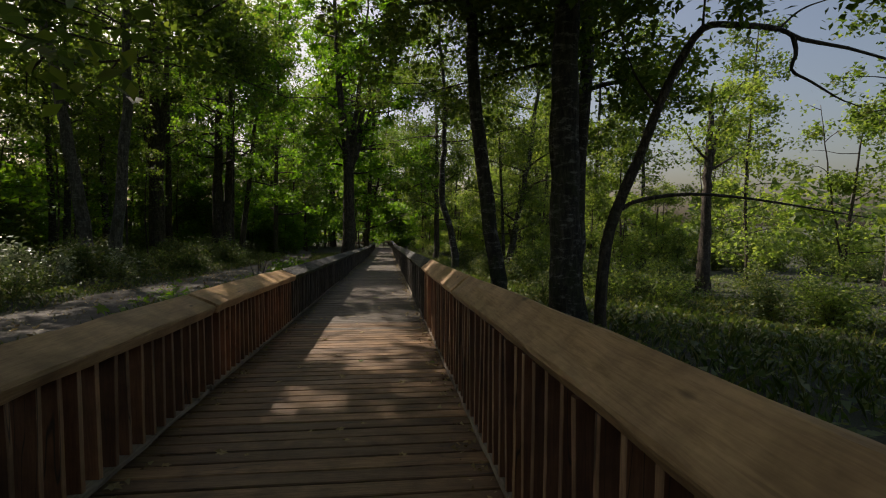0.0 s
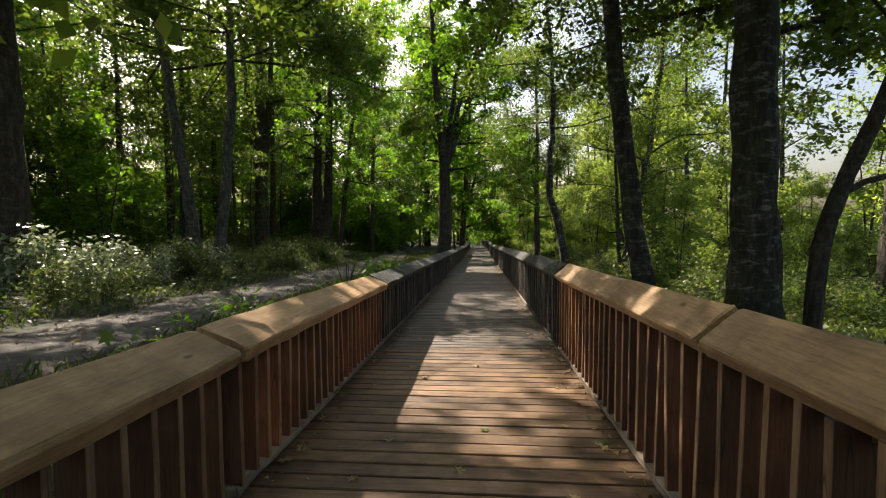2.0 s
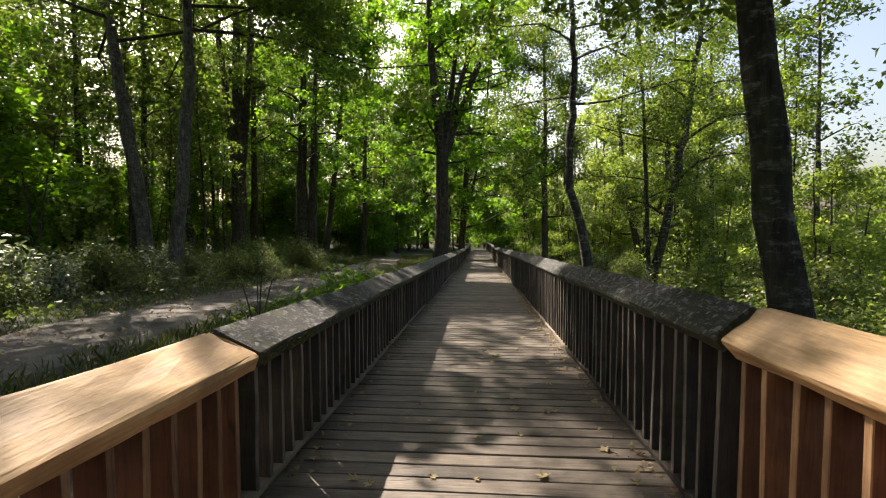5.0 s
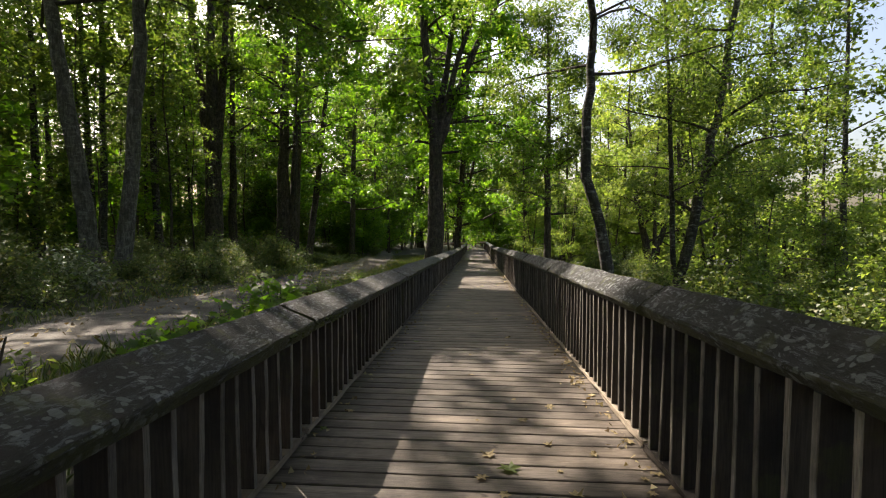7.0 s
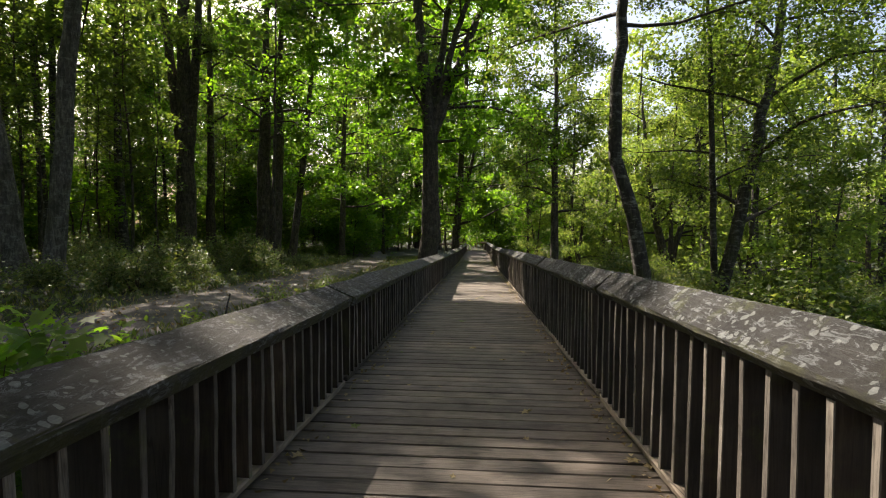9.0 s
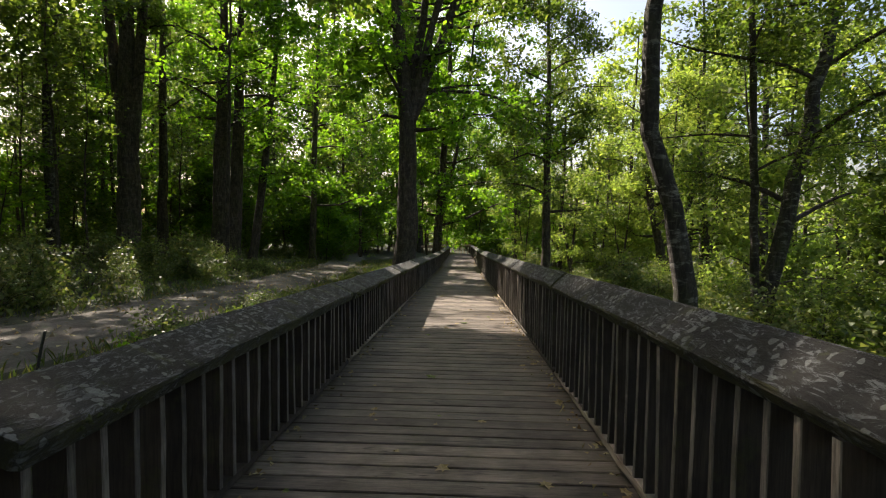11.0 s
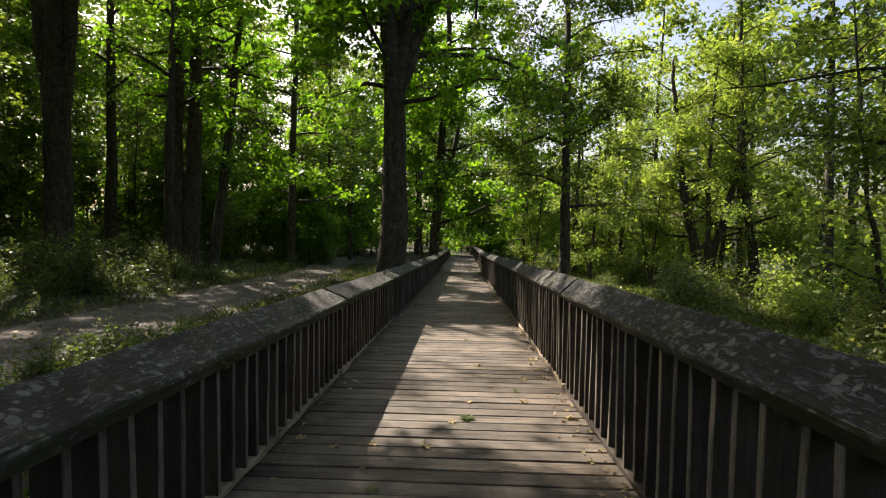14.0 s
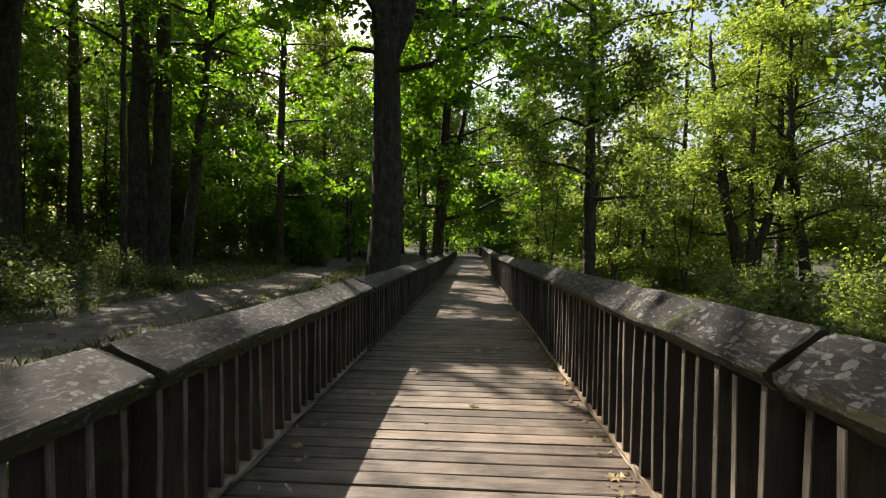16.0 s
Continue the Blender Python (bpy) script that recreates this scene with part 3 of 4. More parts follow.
# the left side: trunks seen one by one
tree(-16.2, 49.5, 21.6, 0.62, ((0, 0), (0.1, 0), (0.3, 0), (0.5, 0)), [(((0.7, 0.3), (1.0, 0.3), (1.3, 0.2), (1.6, 0)), 0.85, 0.0)], M_MAPLE, M_BARK, 0.4, 18, 6.2, 0.3, 26, 0.26, 0.45, label=DARK + " and twin stems", seed=11)
tree(-20.6, 47, 26, 0.72, ((0, 0), (0, 0), (0, 0), (0, 0)), [(((0, 0), (-1.2, 0), (-2.2, 0)), 0.6, 6.0), (((0.1, 0), (0.9, 0.3), (1.4, 0)), 0.6, 6.0)], M_ALDER, M_BARK, 0.4, 12, 3.8, 0.4, 34, 0.24, 0.4, label=DARK + " forking above head height", seed=12)
tree(-22.0, 52.5, 25, 0.4, ((0, 0), (0.2, 0), (0.2, 0)), None, M_ALDER, M_BARK, 0.4, 16, 5.0, 0.4, 50, 0.24, label=DARK, seed=13)
tree(-15.9, 31.6, 28.5, 0.36, ((-0.5, 0), (0.5, 0), (0.6, 0), (0.9, 0)), None, M_ALDER, M_BARK_GREY, 0.42, 34, 13.5, 0.12, 46, 0.27, 0.55, label="leaning alder with patchy grey bark", seed=222)
tree(-17.9, 31.4, 26, 0.4, ((0.3, 0), (-0.9, 0), (-2.2, 0), (-3.2, 0)), None, M_ALDER, M_BARK_GREY, 0.45, 24, 11.5, 0.12, 55, 0.24, 0.55, label="alder with patchy grey bark leaning well over", seed=15)
tree(-17.6, 19.3, 25, 0.8, ((0, 0), (0, 0), (0.1, 0)), None, M_ALDER, M_BARK, 0.4, 34, 11.5, 0.12, 55, 0.31, 0.6, label="big dark-barked cottonwood beside the path", seed=16)
tree(-13.9, 49.8, 25, 0.3, ((-0.3, 0), (0.7, 0), (1.5, 0), (1.7, 0)), None, M_MAPLE, M_BARK, 0.25, 20, 4.0, 0.3, 34, 0.3, 0.42, label="slender maple leaning over", seed=17)
maple = tree(-3.45, 43.8, 24, 0.62, ((0, 0), (0.1, 0), (-0.7, 0), (-1.0, 0)), [(((0.1, 0), (1.2, 0.3), (2.0, 0.4)), 0.46, 8.8), (((0.15, 0), (2.1, 0), (4.4, 0.3), (5.6, 0)), 0.5, 7.9), (((0.1, 0), (1.5, -0.3), (3.2, -0.5), (4.4, -0.6)), 0.4, 8.4)], M_MAPLE, M_BARK, 0.3, 20, 5.4, 0.35, 30, 0.3, 0.4, label="big maple forking into upright stems beside the railing", seed=18)
# its long low limb, bowed over the boardwalk
foot = ground_z(-3.45, 43.8) - 0.15
bough = bend([(0.1, 0.1, 6.6 - foot), (0.6, 0.9, 7.9 - foot), (3.1, 1.2, 8.15 - foot), (4.65, 1.2, 7.9 - foot), (5.85, 1.2, 7.25 - foot), (6.75, 1.2, 6.4 - foot), (7.6, 1.3, 5.3 - foot)], 16)
child("limb", raw_mesh("limb", *tube(bough, np.linspace(0.13, 0.02, 16), 6, 0.06, 4), M_BARK, True), maple, "long dark limb bowed over the boardwalk")
sprays = np.repeat(bough[5:], 5, 0) + rng.normal(0, 1, (55, 3)) * (0.5, 0.7, 0.45) - (0, 0, 0.25)
child("crown", quads_mesh("crown", leaf_quads(crown_points(sprays, 14, 0.3), 0.27), M_MAPLE), maple, "sprays of leaves hanging from the limb")
tree(-1.95, 53.5, 24, 0.34, ((-0.4, 0), (0.1, 0), (0.5, 0), (0.6, 0)), [(((-0.2, 0), (1.3, 0), (2.2, 0), (2.8, 0)), 0.5, 3.2)], M_MAPLE, M_BARK, 0.14, 24, 5.0, 0.3, 34, 0.3, label="dark forked maple close to the railing", seed=19)
tree(-2.9, 54.8, 11, 0.1, ((0, 0), (-0.5, 0), (-0.9, 0)), None, M_MAPLE, M_BARK, 0.2, 14, 2.6, 0.3, 60, 0.24, label="thin maple sapling near the railing", seed=20)
tree(-12.6, 57.5, 28, 0.3, ((0, 0), (0.2, 0), (0.5, 0), (0.8, 0)), None, M_MAPLE, M_BARK, 0.16, 28, 5.4, 0.25, 28, 0.34, 0.46, label="tall maple full of sunlit green leaves", seed=30)
# not one of the trunks seen: added so its crown dapples the deck
tree(-13.3, 44.4, 20, 0.13, ((0, 0), (0.2, 0), (0.4, 0)), None, M_MAPLE, M_BARK, 0.5, 10, 3.8, 0.3, 14, 0.2, 0.4, label="thin young maple added to dapple the deck with shade", seed=31)
# the right side
tree(4.2, 11.1, 20, 0.41, ((0, 0), (-0.15, 0), (-0.2, 0), (0, 0)), None, M_ALDER, M_BARK_PALE, 0.36, 24, 6.6, 0.25, 66, 0.2, 0.45, label="stout alder with pale-patched bark beside the railing", seed=21)
tree(5.7, 14.6, 18, 0.3, ((0, 0), (0.3, 0), (0.5, 0)), None, M_ALDER, M_BARK_PALE, 0.38, 15, 5.0, 0.25, 72, 0.19, 0.45, label="alder with mossy pale-patched bark", seed=22)
tree(2.95, 12.9, 17, 0.23, ((0.15, 0), (-0.62, 0), (-1.0, 0), (-1.3, 0)), None, M_ALDER, M_BARK_PALE, 0.42, 15, 5.0, 0.2, 95, 0.17, 0.45, label="slim alder leaning towards the boardwalk", seed=23)
tree(3.6, 27.3, 18, 0.215, ((0.25, 0), (0.08, 0), (-0.55, 0), (-0.5, 0), (-0.45, 0), (-0.55, 0), (-0.7, 0), (-0.8, 0), (-0.8, 0)), None, M_ALDER, M_BARK_PALE, 0.4, 17, 6.2, 0.25, 120, 0.115, 0.55, label="slim crooked alder beside the railing", seed=24)
tree(5.0, 49.9, 20, 0.32, ((0, 0), (0, 0), (-0.2, 0)), None, M_ALDER, M_BARK, 0.24, 24, 5.6, 0.35, 78, 0.22, 0.58, label="straight dark alder beside the boardwalk", seed=25)
tree(8.1, 31.7, 19, 0.24, ((-0.4, 0), (0.9, 0), (1.7, 0), (2.2, 0)), [(((-0.4, 0), (-0.9, 0), (-1.6, 0)), 0.5, 1.2)], M_ALDER, M_BARK_PALE, 0.16, 18, 4.2, 0.35, 110, 0.12, 0.5, label="forked alder leaning away from the walk", seed=26)
tree(15.0, 55.3, 15, 0.4, ((0.2, 0), (-1.6, 0), (-2.4, 0)), [(((0.2, 0), (1.8, 0), (2.6, 0)), 0.7, 1.2), (((0.2, 0), (0.1, 0), (0.4, 0)), 0.5, 1.6)], M_WILLOW, M_BARK, 0.2, 15, 4.4, 0.4, 50, 0.24, slim=0.42, label="spreading willow with forked dark stems", seed=27)
tree(17.8, 55.2, 16, 0.33, ((0.6, 0), (-0.6, 0), (-1.0, 0)), None, M_WILLOW, M_BARK, 0.2, 15, 4.2, 0.4, 50, 0.24, slim=0.42, label="willow with a leaning dark trunk", seed=28)
tree(18.2, 26.5, 12, 0.42, ((0, 0), (0.1, 0), (0.2, 0)), [(((0.1, 0), (0.6, 0), (1.5, 0)), 0.4, 6.5)], M_WILLOW, M_BARK, 0.55, 7, 2.4, 0.9, 24, 0.18, label="half-bare old snag with a few upright limbs", seed=29)

# tall trees added out of view beside and behind the start, to block sky light overhead
tree(7.2, 0.2, 19, 0.35, ((0, 0), (-0.3, 0.2), (-0.8, 0.4)), None, M_ALDER, M_BARK_PALE, 0.4, 18, 8.0, 0.2, 34, 0.3, 0.6, label="unseen broad alder added to shade the start of the walk", seed=71)
tree(5.2, -7.5, 20, 0.38, ((0, 0), (-0.3, 0), (-0.6, 0.3)), None, M_ALDER, M_BARK_PALE, 0.4, 18, 8.0, 0.2, 25, 0.34, 0.6, label="unseen broad alder added behind the start for shade", seed=72)
tree(-5.6, -5.0, 21, 0.4, ((0, 0), (0.2, 0), (0.5, 0.3)), None, M_MAPLE, M_BARK, 0.4, 18, 8.0, 0.2, 25, 0.36, 0.6, label="unseen broad maple added between path and boardwalk for shade", seed=73)
tree(-12.2, 3.0, 22, 0.45, ((0, 0), (0.2, 0), (0.4, 0)), None, M_ALDER, M_BARK, 0.42, 20, 8.0, 0.2, 32, 0.32, 0.6, label="unseen broad dark cottonwood added beyond the path for shade", seed=74)

# added with its trunk out of view; the crown shades the first metres of deck
tree(-14.2, 12.3, 22, 0.42, ((0, 0), (0.2, 0.1), (0.4, 0.3)), None, M_ALDER, M_BARK, 0.45, 24, 9.0, 0.15, 38, 0.31, 0.6, label="broad dark cottonwood added off view to shade the deck's start", seed=75)

# the arching tree: a thin bare stem that bows over to the right
arch = tagged(new("leaning_tree"), "thin dark bare tree arching over the undergrowth", "tree")
arch.matrix_basis = pose(4.9, 10.8, -0.75)
stem_line = bend([(0, 0, 0), (0.1, 0, 1.8), (0.45, 0, 2.96), (0.85, 0, 3.87), (1.28, 0, 5.04), (1.73, 0, 6.0), (2.3, 0, 6.84), (3.0, 0, 6.97), (4.2, 0, 6.93), (4.8, 0, 6.73), (6.0, 0, 6.58), (7.2, 0.1, 6.4)], 34)
child("trunk", raw_mesh("trunk", *tube(stem_line, np.linspace(0.15, 0.03, 34), 8, 0.07, 5), M_BARK, True), arch)
for at, wide, ends in ((26, 0.06, ((0.1, 0, -0.4), (0.0, 0, -0.8), (0.5, 0, -1.03), (1.25, 0, -1.4), (1.9, 0, -1.6))), (18, 0.035, ((0.05, 0, 0.9), (0.2, 0.1, 2.2))), (24, 0.03, ((0.6, 0, 0.5), (1.6, 0.2, 0.9))), (12, 0.04, ((-0.5, 0.2, 0.8), (-0.9, 0.3, 2.0))), (5, 0.06, ((0.6, 0, 0.3), (1.9, 0, 0.45), (3.4, 0, 0.35), (4.9, 0, 0.15), (6.7, 0, -0.1)))):
    p = stem_line[at]
    child("limb", raw_mesh("limb", *tube(bend([p] + [p + np.array(e) for e in ends], 14), np.linspace(wide, 0.012, 14), 6, 0.06, at), M_BARK, True), arch)

# ---- generic woods on both sides, copied from a few trees ----
protos = [
    tree(-26, 26, 23, 0.22, ((0, 0), (0.2, 0.1), (0.1, 0.3)), None, M_ALDER, M_BARK, 0.34, 22, 3.4, 0.35, 13, 0.42, 0.62, label="slender forest tree with a leafy dark trunk", seed=41, near=False),
    tree(-29, 34, 20, 0.17, ((0, 0), (-0.4, 0.1), (-0.9, 0.2)), None, M_MAPLE, M_BARK, 0.1, 22, 3.8, 0.25, 19, 0.36, 0.6, label="young maple with sunlit leaves", seed=42, near=False),
    tree(-24, 40, 25, 0.28, ((0, 0), (0.3, 0), (0.7, -0.2)), None, M_ALDER, M_BARK_PALE, 0.4, 20, 3.8, 0.4, 13, 0.42, 0.62, label="tall forest alder with pale bark", seed=43, near=False),
    tree(12, 38, 11, 0.13, ((0, 0), (0.4, 0), (0.9, 0.2)), [(((0, 0), (-0.8, 0.2), (-1.5, 0)), 0.7, 0.8)], M_WILLOW, M_BARK, 0.12, 14, 3.0, 0.4, 17, 0.33, 0.5, slim=0.45, label="multi-stemmed willow with yellow-green leaves", seed=44, near=False),
    tree(22, 44, 14, 0.15, ((0, 0), (-0.3, 0), (-0.2, 0.2)), None, M_WILLOW, M_BARK, 0.08, 20, 3.0, 0.35, 17, 0.34, 0.55, slim=0.45, label="bushy young tree with pale green leaves", seed=45, near=False),
    tree(-13.2, 62, 7.5, 0.07, ((0, 0), (0.3, 0), (0.8, 0.1)), [(((0, 0), (-0.6, 0.2), (-1.3, 0)), 0.8, 0.3)], M_MAPLE, M_TWIG, 0.14, 11, 2.6, 0.25, 18, 0.33, 0.5, label="understorey vine maple with bright leaves", seed=46, near=False),
    tree(-27, 30, 8.5, 0.06, ((0, 0), (0.1, 0.2), (-0.2, 0.3)), None, M_ALDER, M_TWIG, 0.06, 18, 2.2, 0.3, 17, 0.3, 0.5, label="thin understorey sapling with small leaves", seed=47, near=False),
    tree(-22.6, 36.5, 15, 0.085, ((0, 0), (0.2, 0.1), (-0.1, 0.2), (0.3, 0.1)), None, M_ALDER, M_BARK, 0.3, 16, 2.0, 0.5, 9, 0.26, 0.45, label="thin dark pole of a young tree with sparse leaves", seed=48, near=False),
]


def spot(x, y, proto, turn, scale):
    c = copy_thing(protos[proto], pose(x, y, ground_z(x, y) - 0.12, 0, 0, turn))
    c.scale = (scale, scale, scale)
    return c


r = np.random.default_rng(5)
taken = [(-16.2, 49.5), (-20.6, 47), (-22, 52.5), (-15.9, 31.6), (-17.9, 31.4), (-17.6, 19.3), (-13.9, 49.8), (15, 55.3), (17.8, 55.2), (8.1, 31.7), (18.2, 26.5)]


# kept clear of tall trees to let sun onto shrubs and maples, as x from, to and y from, to
SUN_GAPS = [(-32, -19, 24, 40), (-25, -13, 56, 72)]


def scatter(n, xs, ys, kinds, gap=2.2, lo=0.8, hi=1.15):
    done = 0
    for _ in range(n * 30):
        x, y = r.uniform(*xs), r.uniform(*ys)
        if done == n:
            break
        if min(kinds) < 5 and any(a < x < b and c < y < d for a, b, c, d in SUN_GAPS):
            continue
        if any((x - a) ** 2 + (y - b) ** 2 < gap * gap for a, b in taken):
            continue
        taken.append((x, y))
        spot(x, y, int(r.choice(kinds)), r.uniform(0, 360), r.uniform(lo, hi))
        done += 1


scatter(26, (-52, -24), (18, 60), [0, 0, 2, 2, 1], 3.4)
scatter(14, (-60, -32), (60, 100), [0, 0, 2, 1], 3.4, 1.0, 1.35)
scatter(12, (-21, -10), (64, 98), [1, 0, 1, 0], 3.2, 0.8, 1.05)
scatter(13, (-34, -16), (62, 98), [0, 0, 2, 1], 3.0, 1.1, 1.4)
scatter(6, (-9, 2), (88, 112), [1, 1, 0], 3.0, 1.0, 1.3)
scatter(13, (8, 34), (70, 104), [4, 4, 2], 3.4, 0.85, 1.1)
scatter(6, (19, 30), (50, 66), [2, 4], 3.2, 0.9, 1.2)
scatter(7, (24, 46), (26, 66), [3, 4, 2], 3.6, 0.9, 1.3)
scatter(5, (20, 32), (42, 62), [3, 3, 4], 3.0, 0.7, 1.0)
scatter(6, (4.5, 10), (64, 90), [1, 1, 0], 2.8, 0.8, 1.0)
# unseen trees behind the start, added to close the place and shade it
scatter(4, (-30, -14), (-22, 0), [0, 2], 4.0)
scatter(3, (8, 24), (-24, -4), [3, 2], 4.0)
scatter(32, (-44, -21), (20, 62), [5, 6, 6], 2.0)
scatter(24, (-22, -11.5), (54, 86), [5, 5, 6], 1.8)
scatter(16, (3.5, 13), (54, 92), [5, 5, 3, 3], 2.2, 0.5, 0.85)
scatter(6, (7.5, 17), (20, 32), [6, 3], 2.4, 0.4, 0.55)
first_r, r = r, np.random.default_rng(8)
scatter(8, (-42, -24), (62, 90), [0, 2, 0], 2.6, 1.25, 1.5)
scatter(3, (-24, -12), (84, 104), [0, 1, 0], 2.4, 1.3, 1.5)
scatter(5, (-58, -40), (24, 60), [0, 2], 2.8, 1.2, 1.45)
scatter(10, (-15, 7), (88, 112), [5, 3, 5], 2.0, 1.2, 1.9)
scatter(6, (-20, -5), (86, 102), [1, 0], 2.0, 1.65, 1.95)
scatter(6, (14, 26), (58, 76), [4], 2.0, 1.4, 1.7)
scatter(46, (-42, -19), (26, 72), [7], 1.1, 0.7, 1.15)
r = first_r

# ---- far woods that close the view all round ----
n = 26000
az = r.uniform(0, 2 * np.pi, n)
rad = r.uniform(92, 150, n)
lump = np.array([0.65 + 0.55 * noise.noise((math.cos(a) * 9, math.sin(a) * 9, 0)) for a in az])
fx, fy = np.cos(az) * rad - 2, np.sin(az) * rad + 20
fz = np.array([deck_z(max(v, -40)) for v in fy]) - 1.2 + r.uniform(0, 1, n) ** 1.2 * 18 * lump
tagged(new("far_woods", quads_mesh("far_woods", leaf_tris(np.stack([fx, fy, fz], 1), 2.3, 0.3, 0.8), M_ALDER, 3)), "distant dark green wall of trees", "woods", kind="stuff")

# ---- undergrowth ----
bushes = [
    shrub(1.3, 0.9, M_SHRUB, 14, 24, 0.12, 61, label="leafy green undergrowth shrub"),
    shrub(0.9, 0.8, M_SHRUB, 14, 14, 0.1, 62, label="low bramble with small glossy leaves"),
    shrub(2.2, 1.4, M_WILLOW, 16, 20, 0.17, 63, 0.45, label="tall pale-leaved willow shrub"),
]
bushes[0].matrix_basis = pose(-12.5, 22, ground_z(-12.5, 22))
bushes[1].matrix_basis = pose(-11.8, 18, ground_z(-11.8, 18))
bushes[2].matrix_basis = pose(13, 30, ground_z(13, 30))


def bush(n, xs, ys, kinds, lo=0.7, hi=1.3):
    for _ in range(n):
        x, y = r.uniform(*xs), r.uniform(*ys)
        s = r.uniform(lo, hi)
        c = copy_thing(bushes[int(r.choice(kinds))], pose(x, y, ground_z(x, y) - 0.05, 0, 0, r.uniform(0, 360)))
        c.scale = (s, s, s * r.uniform(0.8, 1.1))


# sunlit shrubs; their glints are in the leaf colour
glint_shrub = shrub(1.1, 0.75, M_SHRUB_GLINT, 15, 13, 0.15, 64, label="low shrub by the path, sun glints painted into its leaves", fine=True)
glint_shrub.matrix_basis = pose(-12.3, 24.1, ground_z(-12.3, 24.1) - 0.05)
for x, y, turn, s in ((-13.4, 22.6, 70, 1.1), (-12.6, 20.3, 150, 1.0), (-13.9, 19.0, 220, 1.3), (-13.0, 17.4, 300, 1.1), (-14.6, 20.9, 20, 1.3), (-14.4, 16.6, 110, 1.5), (-15.3, 18.1, 40, 1.5)):
    copy_thing(glint_shrub, pose(x, y, ground_z(x, y) - 0.05, 0, 0, turn)).scale = (s, s, s)
bush(64, (-24, -11.0), (8, 62), [0, 0, 1, 1])
bush(26, (-15, -10.6), (10, 46), [0, 1, 1], 0.7, 1.2)
bush(14, (-44, -22), (16, 70), [0, 2], 1.0, 1.7)
bush(60, (4.5, 22), (14, 60), [0, 0, 1, 2], 0.7, 1.3)
bush(34, (2.0, 6), (20, 78), [1, 1, 1], 0.5, 0.9)
bush(18, (8, 26), (59, 84), [2], 1.0, 1.6)
bush(16, (20, 44), (22, 58), [2, 0], 1.0, 1.7)
bush(20, (24, 52), (34, 72), [2], 1.5, 2.3)
bush(14, (9, 20), (42, 56), [1, 0], 0.6, 0.9)
bush(16, (-5.0, -2.8), (8, 70), [1], 0.35, 0.75)
bush(16, (-16, -12.5), (60, 84), [0, 2], 0.8, 1.3)
bush(8, (-5.6, -3.8), (24, 31), [1, 1], 0.6, 0.9)

# ---- grass and litter ----
def grass(name, n, xs, ys, h, label, keep=lambda x, y: True):
    x, y = r.uniform(*xs, n), r.uniform(*ys, n)
    ok = [bool(keep(a, b)) for a, b in zip(x, y)]
    x, y = x[ok], y[ok]
    z = np.array([ground_z(a, b) - 0.02 for a, b in zip(x, y)])
    k = len(x)
    az, ln = r.uniform(0, 6.28, k), h * r.uniform(0.4, 1.3, k)
    lean = r.uniform(0.1, 0.8, k)
    w = 0.004 + 0.006 * r.uniform(0, 1, k)
    base = np.stack([x, y, z], 1)
    side = np.stack([-np.sin(az), np.cos(az), 0 * az], 1) * w[:, None]
    tip = base + np.stack([np.cos(az) * lean * ln, np.sin(az) * lean * ln, ln], 1)
    mid = base + (tip - base) * [0.35, 0.35, 0.6]
    v = np.stack([base - side, base + side, mid + side * 0.8, tip, mid - side * 0.8], 1).reshape(-1, 3)
    return tagged(new(name, quads_mesh(name, v, M_GRASS, 5)), label, "grass", kind="stuff")


def verge(x, y):
    d = abs(x - path_x(y))
    return d > 1.35 + 0.35 * noise.noise((x, y * 0.7, 2)) and noise.noise((x * 0.5, y * 0.35, 7)) > -0.45


grass("grass", 24000, (-12.5, -2.4), (2, 62), 0.2, "thin grass along the verges of the gravel path", verge)
grass("grass", 28000, (1.3, 17), (5, 60), 0.32, "lush dark green grass and weeds below the boardwalk", lambda x, y: noise.noise((x * 0.4, y * 0.3, 1)) > -0.5)

def cover(n, xs, ys, size, high, mat, label, keep):
    x, y = r.uniform(*xs, n), r.uniform(*ys, n)
    ok = np.array([bool(keep(a, b)) for a, b in zip(x, y)])
    x, y = x[ok], y[ok]
    z = np.array([ground_z(a, b) + high * r.uniform(0.05, 1.0) * (0.65 + 0.6 * noise.noise((a * 0.7, b * 0.7, 4))) for a, b in zip(x, y)])
    return tagged(new("ground_cover", quads_mesh("ground_cover", leaf_tris(np.stack([x, y, z], 1), size, 0.2, 0.7), mat, 3)), label, "plants", kind="stuff")


cover(48000, (1.3, 26), (3, 66), 0.16, 0.45, M_SHRUB, "low leafy weeds covering the ground below the boardwalk", lambda x, y: True)
cover(26000, (-27, -9.6), (4, 70), 0.15, 0.4, M_SHRUB, "low leafy undergrowth on the forest floor", lambda x, y: abs(x - path_x(y)) > 1.75)

grass("grass", 22000, (-5.9, -2.35), (3, 56), 0.17, "green grass strip between railing and path", lambda x, y: noise.noise((x * 0.8, y * 0.5, 12)) > -0.3)

